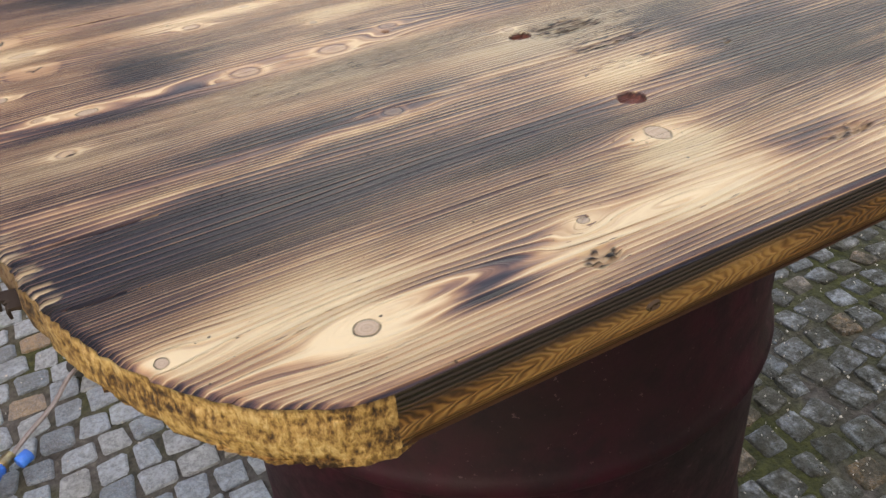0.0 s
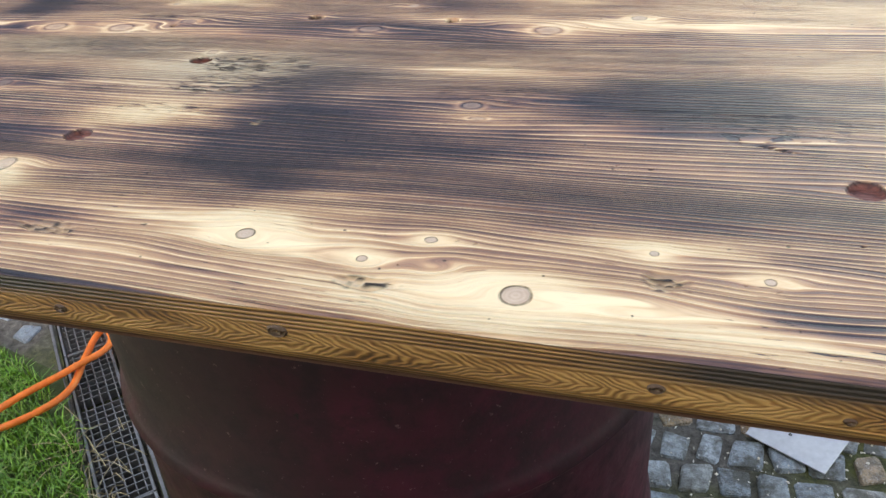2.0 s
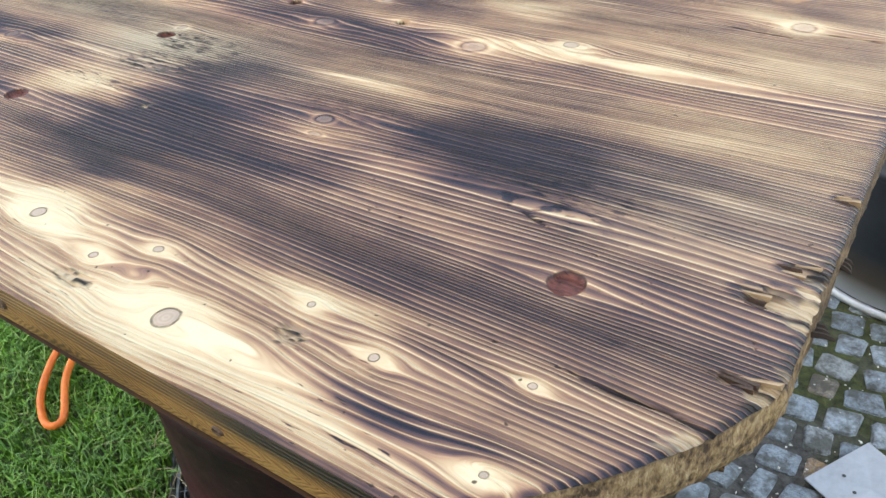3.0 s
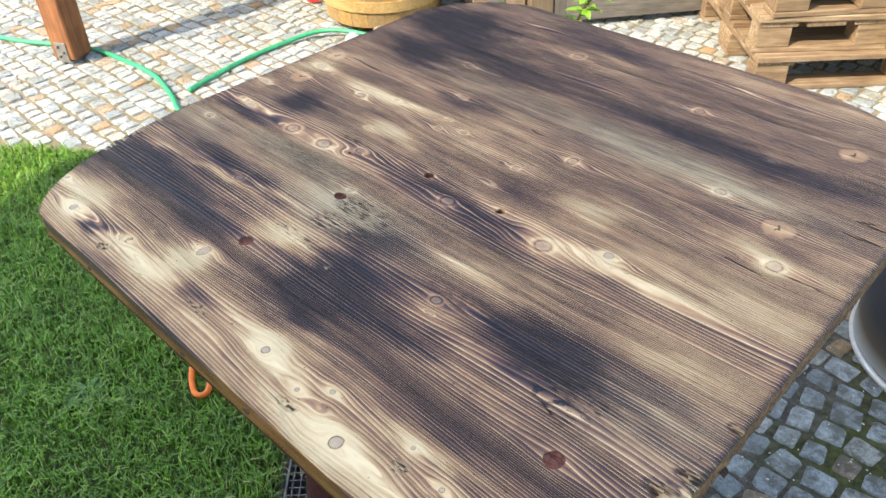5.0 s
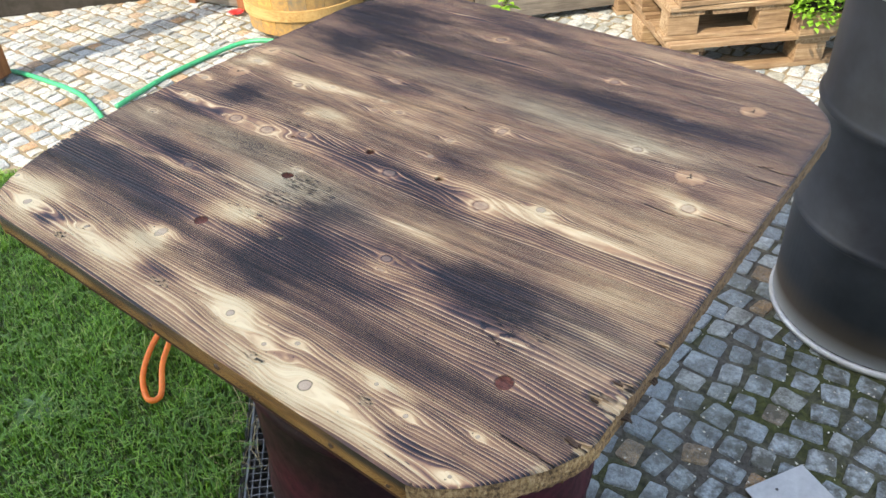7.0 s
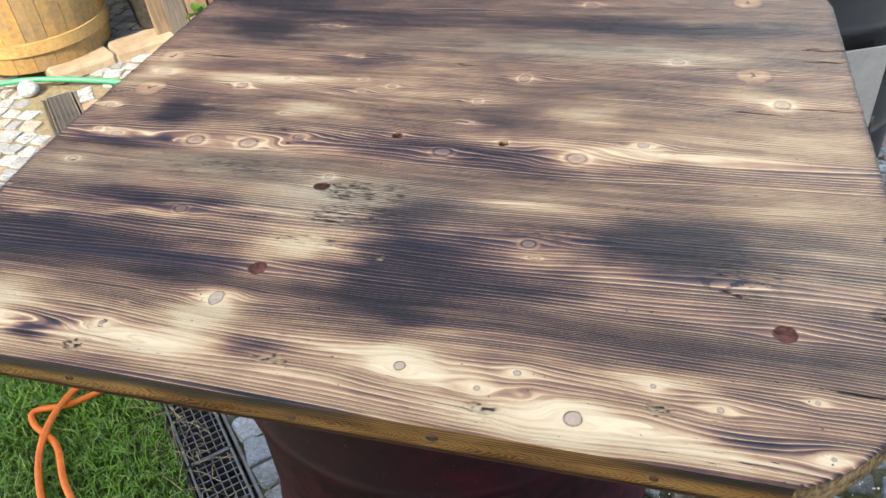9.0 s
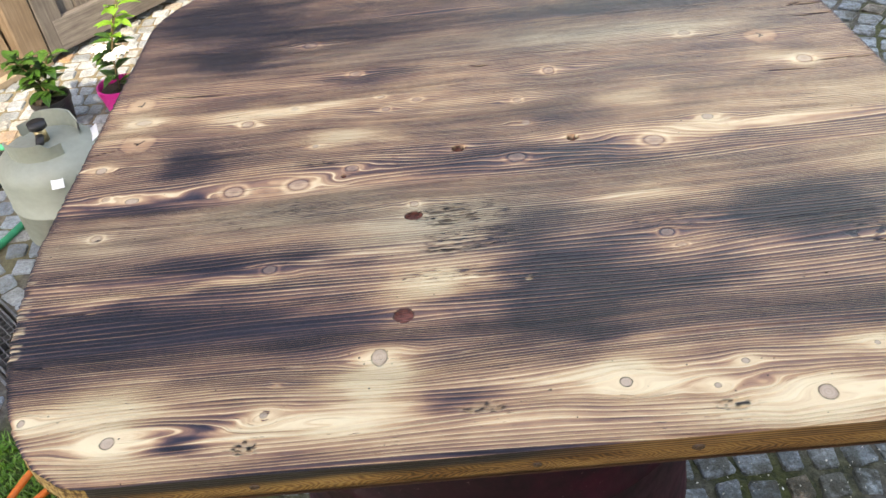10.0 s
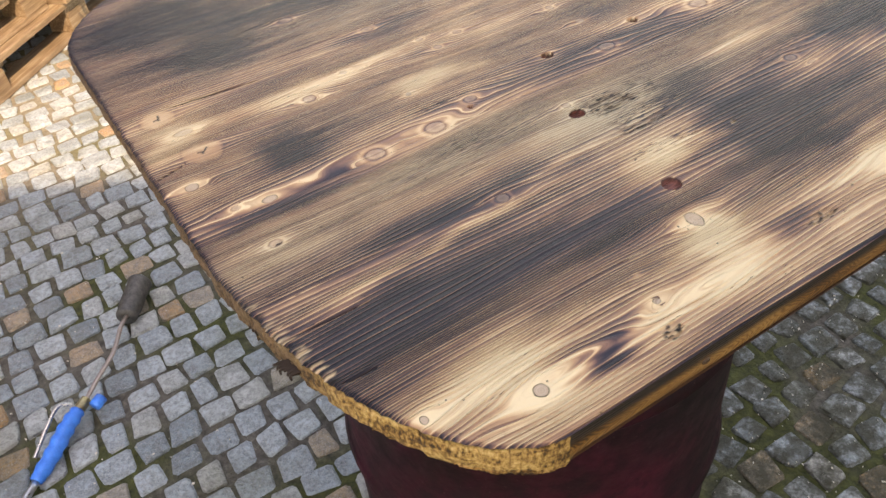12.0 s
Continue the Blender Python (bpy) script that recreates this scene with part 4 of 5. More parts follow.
for cx, cy, n_, spread in ((0.414, -0.264, 4, 0.008), (0.422, -0.236, 3, 0.006), (0.430, -0.168, 3, 0.004), (0.424, -0.316, 4, 0.004)):
    for k in range(n_):
        ln, wd = chips.uniform(0.007, 0.018), chips.uniform(0.0010, 0.0024)
        bm = bmesh.new()
        box(bm, -ln / 2, -wd / 2, -0.0025, ln / 2, wd / 2, 0.0004)
        for v in bm.verts:
            if v.co.x < 0:
                v.co.y *= 0.3
                v.co.z -= 0.0006
            v.co += Vector((chips.uniform(-0.001, 0.001), 0, chips.uniform(-0.0005, 0.0005)))
        yy = cy + spread * (2 * (k + 0.5) / n_ - 1)
        o = part("sliver", bm, chips.choice((SLIVER, BURNT_SLIVER, BURNT_SLIVER)), table, "broken wood sliver at the sawn edge")
        o.matrix_basis = pose(min(cx + chips.uniform(-0.006, 0.006), right_edge(np.array(yy)) - ln / 2), yy, TOP + 0.0002, chips.uniform(-12, 12), chips.uniform(-7, 3), chips.uniform(-9, 9))

# ---------------------------------------------------------------- drums
def oil_drum(name, label, paint, x, y, top, rim_paint):
    d = empty(name, label, "drum", (x, y, 0))
    prof = [(0.270, 0.020), (0.286, 0.022)]
    for zc in (0.315, 0.595):
        prof += [(0.286, zc - 0.016), (0.290, zc - 0.010), (0.2945, zc), (0.290, zc + 0.010), (0.286, zc + 0.016)]
    prof += [(0.286, top - 0.03), (0.286, top - 0.014)]
    bm = bmesh.new()
    lathe(bm, prof, 96)
    part("shell", bm, paint, d, smooth=True)
    for zc, nm in ((0.009, "bottom_rim"), (top - 0.008, "top_rim")):
        bm = bmesh.new()
        lathe(bm, [(0.284, zc - 0.009), (0.2915, zc - 0.008), (0.2935, zc), (0.2915, zc + 0.008), (0.284, zc + 0.009), (0.278, zc)], 96)
        part(nm, bm, rim_paint, d, smooth=True)
    bm = bmesh.new()
    lathe(bm, [(0.0005, top - 0.016), (0.287, top - 0.016)], 96)
    part("lid", bm, paint, d)
    return d


oil_drum("steel_drum", "dark red painted steel drum carrying the table top", DRUM, -0.03, 0.0, 0.9015, DRUM)
fire = oil_drum("fire_barrel", "anthracite steel drum with burnt foot on the cobbles", FIRE, 0.49, 1.252, 0.885, ZINC_PLATE)
# stoking hatch in its side, hung open; a black sheet as its shaded inside
bm = bmesh.new()
for k in range(9):
    a = radians(-85 + 3.4 * k)
    for zz in (0.31, 0.57):
        bm.verts.new((0.2885 * math.cos(a), 0.2885 * math.sin(a), zz))
bm.verts.ensure_lookup_table()
for k in range(8):
    bm.faces.new((bm.verts[2 * k], bm.verts[2 * k + 2], bm.verts[2 * k + 3], bm.verts[2 * k + 1]))
bmesh.ops.solidify(bm, geom=list(bm.faces), thickness=-0.002)
part("hatch_opening", bm, BLACK_PLASTIC, fire, "black sheet for the shade in the hatch opening")
block("hatch_door", (0.15, 0.003, 0.26), (0.1215, -0.2725, 0.43), ZINC_PLATE, fire, (0, 0, 24), 0.001, "bare sheet metal hatch door")
for zz in (0.36, 0.50):
    tube("hinge", [(0.193, -0.236, zz - 0.02), (0.193, -0.236, zz + 0.02)], 0.006, BLACK_STEEL, fire, n=8, smooth=1)

# ---------------------------------------------------------------- ground with its drain slot
GO = -0.466 / math.sqrt(2)
AX, AY = Vector((1, -1, 0)).normalized(), Vector((1, 1, 0)).normalized()


def yard(s, w, z=0.0):
    """s along the drain, w across it to the right of its right edge."""
    v = AX * s + AY * (GO + w)
    return (v.x, v.y, z)


D0, D1, DW = -2.50, 1.30, 0.108
bm = bmesh.new()
V = lambda s, w, z=-0.0055: bm.verts.new(yard(s, w, z))
for s0, s1, w0, w1 in ((-60, 60, 0, 60), (-60, 60, -60, -DW), (-60, D0, -DW, 0), (D1, 60, -DW, 0)):
    bm.faces.new((V(s0, w0), V(s1, w0), V(s1, w1), V(s0, w1)))
for s0, w0, s1, w1 in ((D0, 0, D1, 0), (D1, -DW, D0, -DW), (D0, -DW, D0, 0), (D1, 0, D1, -DW)):
    bm.faces.new((V(s0, w0), V(s1, w1), V(s1, w1, -0.12), V(s0, w0, -0.12)))
bm.faces.new((V(D0, -DW, -0.12), V(D1, -DW, -0.12), V(D1, 0, -0.12), V(D0, 0, -0.12)))
tagged(part("ground", bm, SOIL), "sandy soil with moss under the cobbles", "ground", kind="structure")


def drain_grate():
    e = empty("drain_grate", "galvanised mesh drain grating between lawn and cobbles", "drain", group="gratings of the drain")
    for w in (-0.012, 0.004 - DW):
        bm = bmesh.new()
        box(bm, 0.002, w, -0.025, 0.498, w + 0.005, 0.001)
        part("rail", bm, ZINC, e)
    for s in (0.002, 0.496):
        bm = bmesh.new()
        box(bm, s, 0.012 - DW, -0.022, s + 0.002, -0.012, 0.001)
        part("end_bar", bm, ZINC, e)
    for k in range(5):
        w = -DW + 0.012 + 0.0168 * (k + 0.5)
        bm = bmesh.new()
        box(bm, 0.01, w - 0.0009, -0.020, 0.49, w + 0.0009, 0.0005)
        part("long_bar", bm, ZINC, e)
    first = None
    for k in range(25):
        s = 0.020 + 0.0192 * k
        if first is None:
            bm = bmesh.new()
            box(bm, -0.0009, 0.012 - DW, -0.020, 0.0011, -0.012, 0.001)
            first = part("cross_bar", bm, ZINC, e)
        else:
            o = new("cross_bar", first.data)
            o.parent = e
            o.location.x = s
    e.children[-25].location.x = 0.020
    return e


grate = drain_grate()
for k in range(7):
    m = Matrix.Translation(yard(D0 + 0.5 * k, 0)) @ pose(0, 0, 0, 0, 0, -45)
    if k:
        copy_thing(grate, m)
    else:
        first_pose = m
grate.matrix_basis = first_pose
for w in (0.002, -DW - 0.012):
    bm = bmesh.new()
    box(bm, D0, w, -0.05, D1, w + 0.006, 0.000)
    o = tagged(part("drain_edge", bm, ZINC), "grey channel edge along the drain grating", "edging", kind="structure")
    o.matrix_basis = Matrix.Translation(yard(0, 0)) @ pose(0, 0, 0, 0, 0, -45)


# ---------------------------------------------------------------- lawn
def lawn_limit(x):
    """The far border of the lawn."""
    return float(np.interp(x, [-6, -2.45, -2.12, -1.7, -1.25, -0.98, -0.9], [-2.6, 0.02, 0.26, 0.42, 0.42, 0.31, 0.22]))


def on_lawn(x, y):
    return x + y < -0.466 - (DW + 0.006) * math.sqrt(2) and y < lawn_limit(x)


bm = bmesh.new()
edge_line = [(-40, -20), (-6, -2.6), (-2.45, 0.02), (-2.12, 0.26), (-1.7, 0.42), (-1.25, 0.42), (-0.98, 0.350), (29.3, -29.93), (-40, -30)]
f = bm.faces.new([bm.verts.new((x, y, 0.002)) for x, y in edge_line])
tagged(part("lawn_soil", bm, TURF), "dark turf under the lawn grass", "soil", kind="structure")

r = np.random.RandomState(11)
verts, faces = [], []
count = 0
while count < 88000:
    x, y = r.uniform(-2.75, 0.1), r.uniform(-1.25, 0.45)
    if not on_lawn(x, y):
        continue
    count += 1
    tuft = 0.5 + 0.5 * float(vnoise(x * 9, y * 9, 70))
    h = r.uniform(0.018, 0.042) * (0.7 + 0.9 * tuft)
    a, lean, wd = r.uniform(0, 6.283), r.uniform(0.1, 1.1), r.uniform(0.0012, 0.0026)
    dx, dy = math.cos(a), math.sin(a)
    i = len(verts)
    for f_, z_ in ((0.0, 0.0), (0.45, 0.62), (1.0, 1.0 - 0.25 * lean)):
        cx, cy, ww = x + dx * lean * h * f_ * f_, y + dy * lean * h * f_ * f_, wd * (1 - 0.85 * f_)
        verts += [(cx - dy * ww, cy + dx * ww, h * z_), (cx + dy * ww, cy - dx * ww, h * z_)]
    faces += [(i, i + 1, i + 3, i + 2), (i + 2, i + 3, i + 5, i + 4)]
me = bpy.data.meshes.new("grass")
me.from_pydata(verts, [], faces)
me.materials.append(BLADE)
tagged(new("grass", me), "short green lawn grass beside the drain", "grass", kind="stuff")

# a flat weed in the lawn
weed = empty("dandelion", "low broad-leaved weed growing in the lawn", "weed", (-1.02, -0.33, 0.006))
for k in range(9):
    bm = bmesh.new()
    a = k * 2.4
    leaf_mesh(bm, (0, 0, 0.012), (math.cos(a), math.sin(a), 0.35), 0.075 + 0.012 * (k % 3), 0.022, 0.5)
    part("leaf", bm, LEAF, weed)
bm = bmesh.new()
for k in range(150):
    s, w = r.uniform(-0.75, 0.45), -DW + r.normal(0.01, 0.03)
    p = Vector(yard(s, w, 0.006))
    a, ln = r.uniform(0, 6.283), r.uniform(0.03, 0.12)
    q = p + Vector((math.cos(a) * ln, math.sin(a) * ln, r.uniform(0.0, 0.03)))
    m = (p + q) / 2 + Vector((0, 0, r.uniform(0.005, 0.02)))
    tube_mesh(bm, [p, m, q], 0.0009, 4, 3)
tagged(part("dry_grass", bm, DRY_GRASS), "dry grass stalks lying over the drain edge", "straw", kind="stuff")


# ---------------------------------------------------------------- hoses and torch
torch = empty("gas_torch", "gas torch with blue handle and sooty burner on cobbles", "torch")
axis = Vector((-0.437 + 0.506, 1.029 - 0.921, 0)).normalized()
bm = bmesh.new()
lathe(bm, [(0.008, 0.0), (0.027, 0.0), (0.029, 0.006), (0.029, 0.030), (0.031, 0.032), (0.031, 0.118), (0.0335, 0.12), (0.0335, 0.126), (0.0295, 0.126), (0.0285, 0.04), (0.008, 0.03)], 40)
cup = part("burner_cup", bm, BLACK_STEEL, torch, "sooty steel burner cup", smooth=True)
cup.matrix_basis = Matrix.Translation((-0.519, 0.901, 0.033)) @ axis.to_track_quat("Z", "Y").to_matrix().to_4x4() @ Matrix.Diagonal((0.86, 0.86, 0.92, 1))
tube("pipe", [(-0.515, 0.906, 0.034), (-0.540, 0.860, 0.046), (-0.575, 0.788, 0.052), (-0.625, 0.735, 0.050), (-0.672, 0.682, 0.046)], 0.0048, COPPER_PIPE, torch, "thin copper-coloured pipe")
tube("valve_body", [(-0.660, 0.696, 0.046), (-0.690, 0.672, 0.046)], 0.012, BRASS, torch, n=12, smooth=2)
tube("valve_knob", [(-0.650, 0.668, 0.046), (-0.632, 0.682, 0.046)], 0.013, BLUE, torch, n=12, smooth=2)
tube("lever", [(-0.688, 0.690, 0.058), (-0.712, 0.694, 0.066), (-0.745, 0.672, 0.050), (-0.790, 0.636, 0.020)], 0.0042, STEEL, torch, "bright steel trigger lever", n=8)
grip = lambda f: 0.0145 + 0.0025 * math.sin(3.14 * f) + 0.0015 * math.sin(f * 40) - (0.003 if f < 0.04 or f > 0.96 else 0)
tube("handle", [(-0.680, 0.680, 0.046), (-0.715, 0.652, 0.040), (-0.755, 0.616, 0.028), (-0.800, 0.578, 0.019)], grip, BLUE, torch, "blue rubber grip", n=16, smooth=10)
tube("hose_fitting", [(-0.800, 0.578, 0.019), (-0.822, 0.558, 0.016), (-0.832, 0.549, 0.014)], 0.0085, STEEL, torch, n=6, smooth=2)

HOSE = [(-0.828, 0.552, 0.014), (-0.875, 0.515, 0.010), (-0.960, 0.505, 0.012), (-1.060, 0.560, 0.014), (-1.125, 0.660, 0.010), (-1.120, 0.775, 0.010),
        (-1.040, 0.800, 0.010), (-0.965, 0.720, 0.012), (-0.925, 0.600, 0.024), (-0.960, 0.480, 0.026), (-0.940, 0.390, 0.024), (-0.900, 0.290, 0.030),
        (-0.918, 0.208, 0.036), (-0.985, 0.125, 0.040), (-1.058, 0.088, 0.038), (-1.035, 0.055, 0.036), (-0.940, 0.010, 0.050), (-0.860, -0.070, 0.055), (-0.790, -0.130, 0.040),
        (-0.810, -0.155, 0.038), (-0.890, -0.110, 0.042), (-0.965, -0.010, 0.052), (-0.995, 0.100, 0.055), (-0.975, 0.210, 0.052), (-0.925, 0.330, 0.044), (-0.905, 0.440, 0.036),
        (-1.060, 0.560, 0.034), (-1.150, 0.700, 0.012), (-1.170, 0.820, 0.010), (-1.090, 0.880, 0.012), (-1.010, 0.915, 0.030)]
gas_hose = empty("gas_hose", "orange rubber gas hose lying in loops", "hose")
tube("hose", HOSE, 0.0075, ORANGE, gas_hose, n=10, smooth=8)
tube("coupling", [(-1.012, 0.914, 0.030), (-0.985, 0.930, 0.036), (-0.965, 0.942, 0.042)], 0.0085, STEEL, gas_hose, "bright steel hose coupling", n=6, smooth=2)
tagged(tube("garden_hose", [(-3.9, 0.42, 0.011), (-3.49, 0.448, 0.011), (-3.07, 0.655, 0.011), (-2.80, 0.70, 0.012), (-2.565, 0.712, 0.011), (-2.34, 0.665, 0.011), (-2.154, 0.608, 0.011), (-1.95, 0.645, 0.011),
      (-1.65, 0.80, 0.011), (-1.42, 0.96, 0.011), (-1.33, 1.14, 0.011), (-1.32, 1.26, 0.011)], 0.0105, GREEN_HOSE, n=12, smooth=8), "turquoise green garden hose running across the cobbles", "hose")
tagged(tube("garden_hose", [(-2.315, 0.735, 0.011), (-2.345, 0.86, 0.011), (-2.385, 1.04, 0.011), (-2.395, 1.26, 0.013), (-2.345, 1.44, 0.03), (-2.20, 1.52, 0.04), (-2.00, 1.57, 0.03),
      (-1.80, 1.60, 0.013), (-1.60, 1.595, 0.011), (-1.45, 1.54, 0.011)], 0.0105, GREEN_HOSE, n=12, smooth=8), "turquoise green garden hose bowed up beside the tub", "hose")

valve = empty("red_regulator", "small red plastic regulator knob on the cobbles", "regulator", (-0.935, 0.905, 0.0))
bm = bmesh.new()
lathe(bm, [(0.001, 0), (0.020, 0.0), (0.022, 0.004), (0.022, 0.020), (0.016, 0.024), (0.012, 0.034), (0.001, 0.035)], 12)
part("knob", bm, RED, valve)
tube("stub", [(0.018, 0, 0.014), (0.048, 0.012, 0.014)], 0.008, RED, valve, n=8, smooth=2)

# a square cut of zinc sheet
plate = empty("steel_plate", "small square galvanised steel plate lying on cobbles", "plate", (0.523, 0.498, 0.0125), -29.5)
o = block("sheet", (0.145, 0.150, 0.003), (0, 0, 0), ZINC_PLATE, plate, (1.5, -1.0, 0), 0.0008)
for sx, sy in ((-0.042, -0.018), (0.012, 0.022), (0.020, 0.030), (-0.01, -0.03)):
    bm = bmesh.new()
    lathe(bm, [(0.0003, 0.0022), (0.0034 if sx < 0 else 0.002, 0.0020)], 12)
    o = part("dark_spot", bm, BLACK_STEEL, plate)
    o.matrix_basis = pose(sx, sy, 0.0005, 1.5, -1, 0)

# ---------------------------------------------------------------- gas bottle, pots, gloves
gas = empty("gas_bottle", "grey-green steel gas bottle with collar on cobbles", "gas bottle", (-1.115, 1.075, 0))
gas.scale = (1, 1, 0.76)
bm = bmesh.new()
lathe(bm, [(0.112, 0.045), (0.134, 0.062), (0.142, 0.085), (0.142, 0.215), (0.1445, 0.218), (0.1445, 0.226), (0.142, 0.229), (0.142, 0.345), (0.134, 0.375), (0.112, 0.402), (0.075, 0.418), (0.03, 0.424), (0.001, 0.424)], 64)
part("body", bm, BOTTLE, gas, smooth=True)
bm = bmesh.new()
rings = lathe(bm, [(0.122, 0.0), (0.128, 0.0), (0.128, 0.05), (0.122, 0.05)], 48)
for f in [f for f in bm.faces if math.degrees(math.atan2(f.calc_center_median().y, f.calc_center_median().x)) % 60 < 22 and 0.01 < f.calc_center_median().z < 0.04]:
    bm.faces.remove(f)
part("foot_ring", bm, BOTTLE, gas)
# black blocks stand for the shade inside the slots of the foot ring
for k in range(6):
    a = radians(60 * k + 11)
    block("foot_slot", (0.042, 0.003, 0.020), (0.1275 * math.cos(a), 0.1275 * math.sin(a), 0.040), BLACK_PLASTIC, gas, (0, 0, math.degrees(a) + 90), 0.001, "black block for the shade in a foot ring slot")
for k, (a0, a1) in enumerate(((20, 150), (200, 320))):
    bm = bmesh.new()
    ring = []
    for j in range(13):
        a = radians(a0 + (a1 - a0) * j / 12)
        hgt = 0.475 if 2 < j < 10 else 0.455
        ring.append([bm.verts.new((rr * math.cos(a), rr * math.sin(a), zz)) for rr, zz in ((0.088, 0.40), (0.092, 0.40), (0.095, hgt), (0.091, hgt))])
    for p0, p1 in zip(ring, ring[1:]):
        for q in range(4):
            bm.faces.new((p0[q], p1[q], p1[(q + 1) % 4], p0[(q + 1) % 4]))
    part("collar", bm, BOTTLE, gas, smooth=False)
tube("valve", [(0, 0, 0.42), (0, 0, 0.475)], 0.016, BRASS, gas, n=10, smooth=2)
tube("hand_wheel", [(0, 0, 0.475), (0, 0, 0.495)], 0.024, BLACK_PLASTIC, gas, n=12, smooth=2)
tube("valve_outlet", [(0.0, -0.01, 0.45), (0.015, -0.05, 0.45)], 0.011, BLACK_PLASTIC, gas, n=8, smooth=2)
lab = block("paper_tag", (0.030, 0.001, 0.075), (0.055, -0.118, 0.372), PAPER, gas, (-38, 8, 22), 0.0004, "white paper tag")
lab = block("label", (0.070, 0.001, 0.026), (0.115, 0.045, 0.403), PAPER, gas, (52, 0, 112), 0.0003, "white sticker with red print")


def plant_pot(name, label, material, x, y, r0, r1, h):
    e = empty(name, label, "plant pot", (x, y, 0))
    bm = bmesh.new()
    lathe(bm, [(0.001, 0), (r0, 0), (r1, h - 0.02), (r1 + 0.003, h - 0.018), (r1 + 0.003, h), (r1 - 0.003, h), (r1 - 0.005, h - 0.03), (0.001, h - 0.03)], 40)
    part("pot", bm, material, e, smooth=False)
    bm = bmesh.new()
    lathe(bm, [(0.001, h - 0.018), (r1 - 0.006, h - 0.020)], 32)
    for v in bm.verts:
        v.co.z += random.uniform(-0.003, 0.004)
    part("soil", bm, POTTING, e)
    return e


def bush(e, h0, stems, leaves, height, spread, size, young=0.0, seed=1, lean=(0, 0)):
    rr = random.Random(seed)
    for s in range(stems):
        a = rr.uniform(0, 6.283)
        tip = Vector((lean[0] + math.cos(a) * spread * 0.35, lean[1] + math.sin(a) * spread * 0.35, h0 + height * rr.uniform(0.8, 1.0)))
        mid = Vector((tip.x * 0.3, tip.y * 0.3, h0 + height * 0.45))
        tube("stem", [(0, 0, h0 - 0.01), mid, tip], lambda f: 0.0035 - 0.002 * f, STEM, e, n=6, smooth=4)
        for k in range(leaves):
            f = (k + 0.6) / leaves
            base = Vector((0, 0, h0)).lerp(mid, f * 2) if f < 0.5 else mid.lerp(tip, f * 2 - 1)
            b = k * 2.4 + rr.uniform(-0.4, 0.4)
            bm = bmesh.new()
            leaf_mesh(bm, base, (math.cos(b), math.sin(b), rr.uniform(0.15, 0.8)), size * rr.uniform(0.75, 1.2), size * 0.42, rr.uniform(0.2, 0.5))
            part("leaf", bm, YOUNG_LEAF if f > 1 - young else LEAF, e)


pot = plant_pot("potted_gardenia", "white-flowering green plant in a magenta pot", PINK, -1.165, 1.735, 0.052, 0.070, 0.125)
bush(pot, 0.115, 3, 17, 0.33, 0.12, 0.075, 0.42, 4, (0.075, 0.0))
for n_, (fx, fy, fz) in enumerate(((0.075, -0.055, 0.265), (0.005, -0.05, 0.275), (0.04, -0.062, 0.25))):
    bm = bmesh.new()
    for k in range(8):
        a = k * 0.785
        leaf_mesh(bm, (fx, fy, fz), (math.cos(a), math.sin(a) - 0.3, 0.5), 0.034, 0.026, 0.3)
    part("blossom", bm, PETAL, pot, "white open blossom")
pot = plant_pot("potted_shrub", "dark-leaved green plant in a black plastic pot", BLACK_PLASTIC, -1.395, 1.705, 0.050, 0.065, 0.12)
bush(pot, 0.11, 4, 16, 0.19, 0.16, 0.085, 0.0, 9)

gloves = empty("work_gloves", "pair of dark knitted work gloves with green cuffs", "gloves", (-1.545, 1.40, 0.0), 38)
for k, (gx, gy, gz, gt) in enumerate(((0.0, -0.045, 0.0, 0), (0.05, 0.05, 0.004, 14))):
    g_ = part("glove", bmesh.new(), None, gloves)
    g_.matrix_basis = pose(gx, gy, gz, 0, 0, gt)
    bm = bmesh.new()
    tube_mesh(bm, [(-0.07, 0, 0.022), (-0.02, 0, 0.028), (0.03, 0, 0.026), (0.055, 0, 0.02)], lambda f: 0.030 + 0.012 * math.sin(3 * f), 14, 5)
    for v in bm.verts:
        v.co.z = 0.003 + (v.co.z - 0.003) * 0.55 if v.co.z > 0.003 else 0.003
    part("palm", bm, KNIT, g_, smooth=True)
    bm = bmesh.new()
    tube_mesh(bm, [(-0.125, 0, 0.02), (-0.10, 0, 0.022), (-0.068, 0, 0.022)], lambda f: 0.034 - 0.003 * f, 14, 3)
    for v in bm.verts:
        v.co.z = 0.003 + (v.co.z - 0.003) * 0.55 if v.co.z > 0.003 else 0.003
    part("cuff", bm, LIME, g_, "green cuff", smooth=True)
    for j in range(4):
        bm = bmesh.new()
        tube_mesh(bm, [(0.045, -0.030 + 0.02 * j, 0.014), (0.085, -0.036 + 0.024 * j, 0.016), (0.115 - 0.006 * abs(j - 1.5), -0.040 + 0.026 * j, 0.011)], 0.0095, 8, 4)
        part("finger", bm, KNIT, g_, smooth=True)

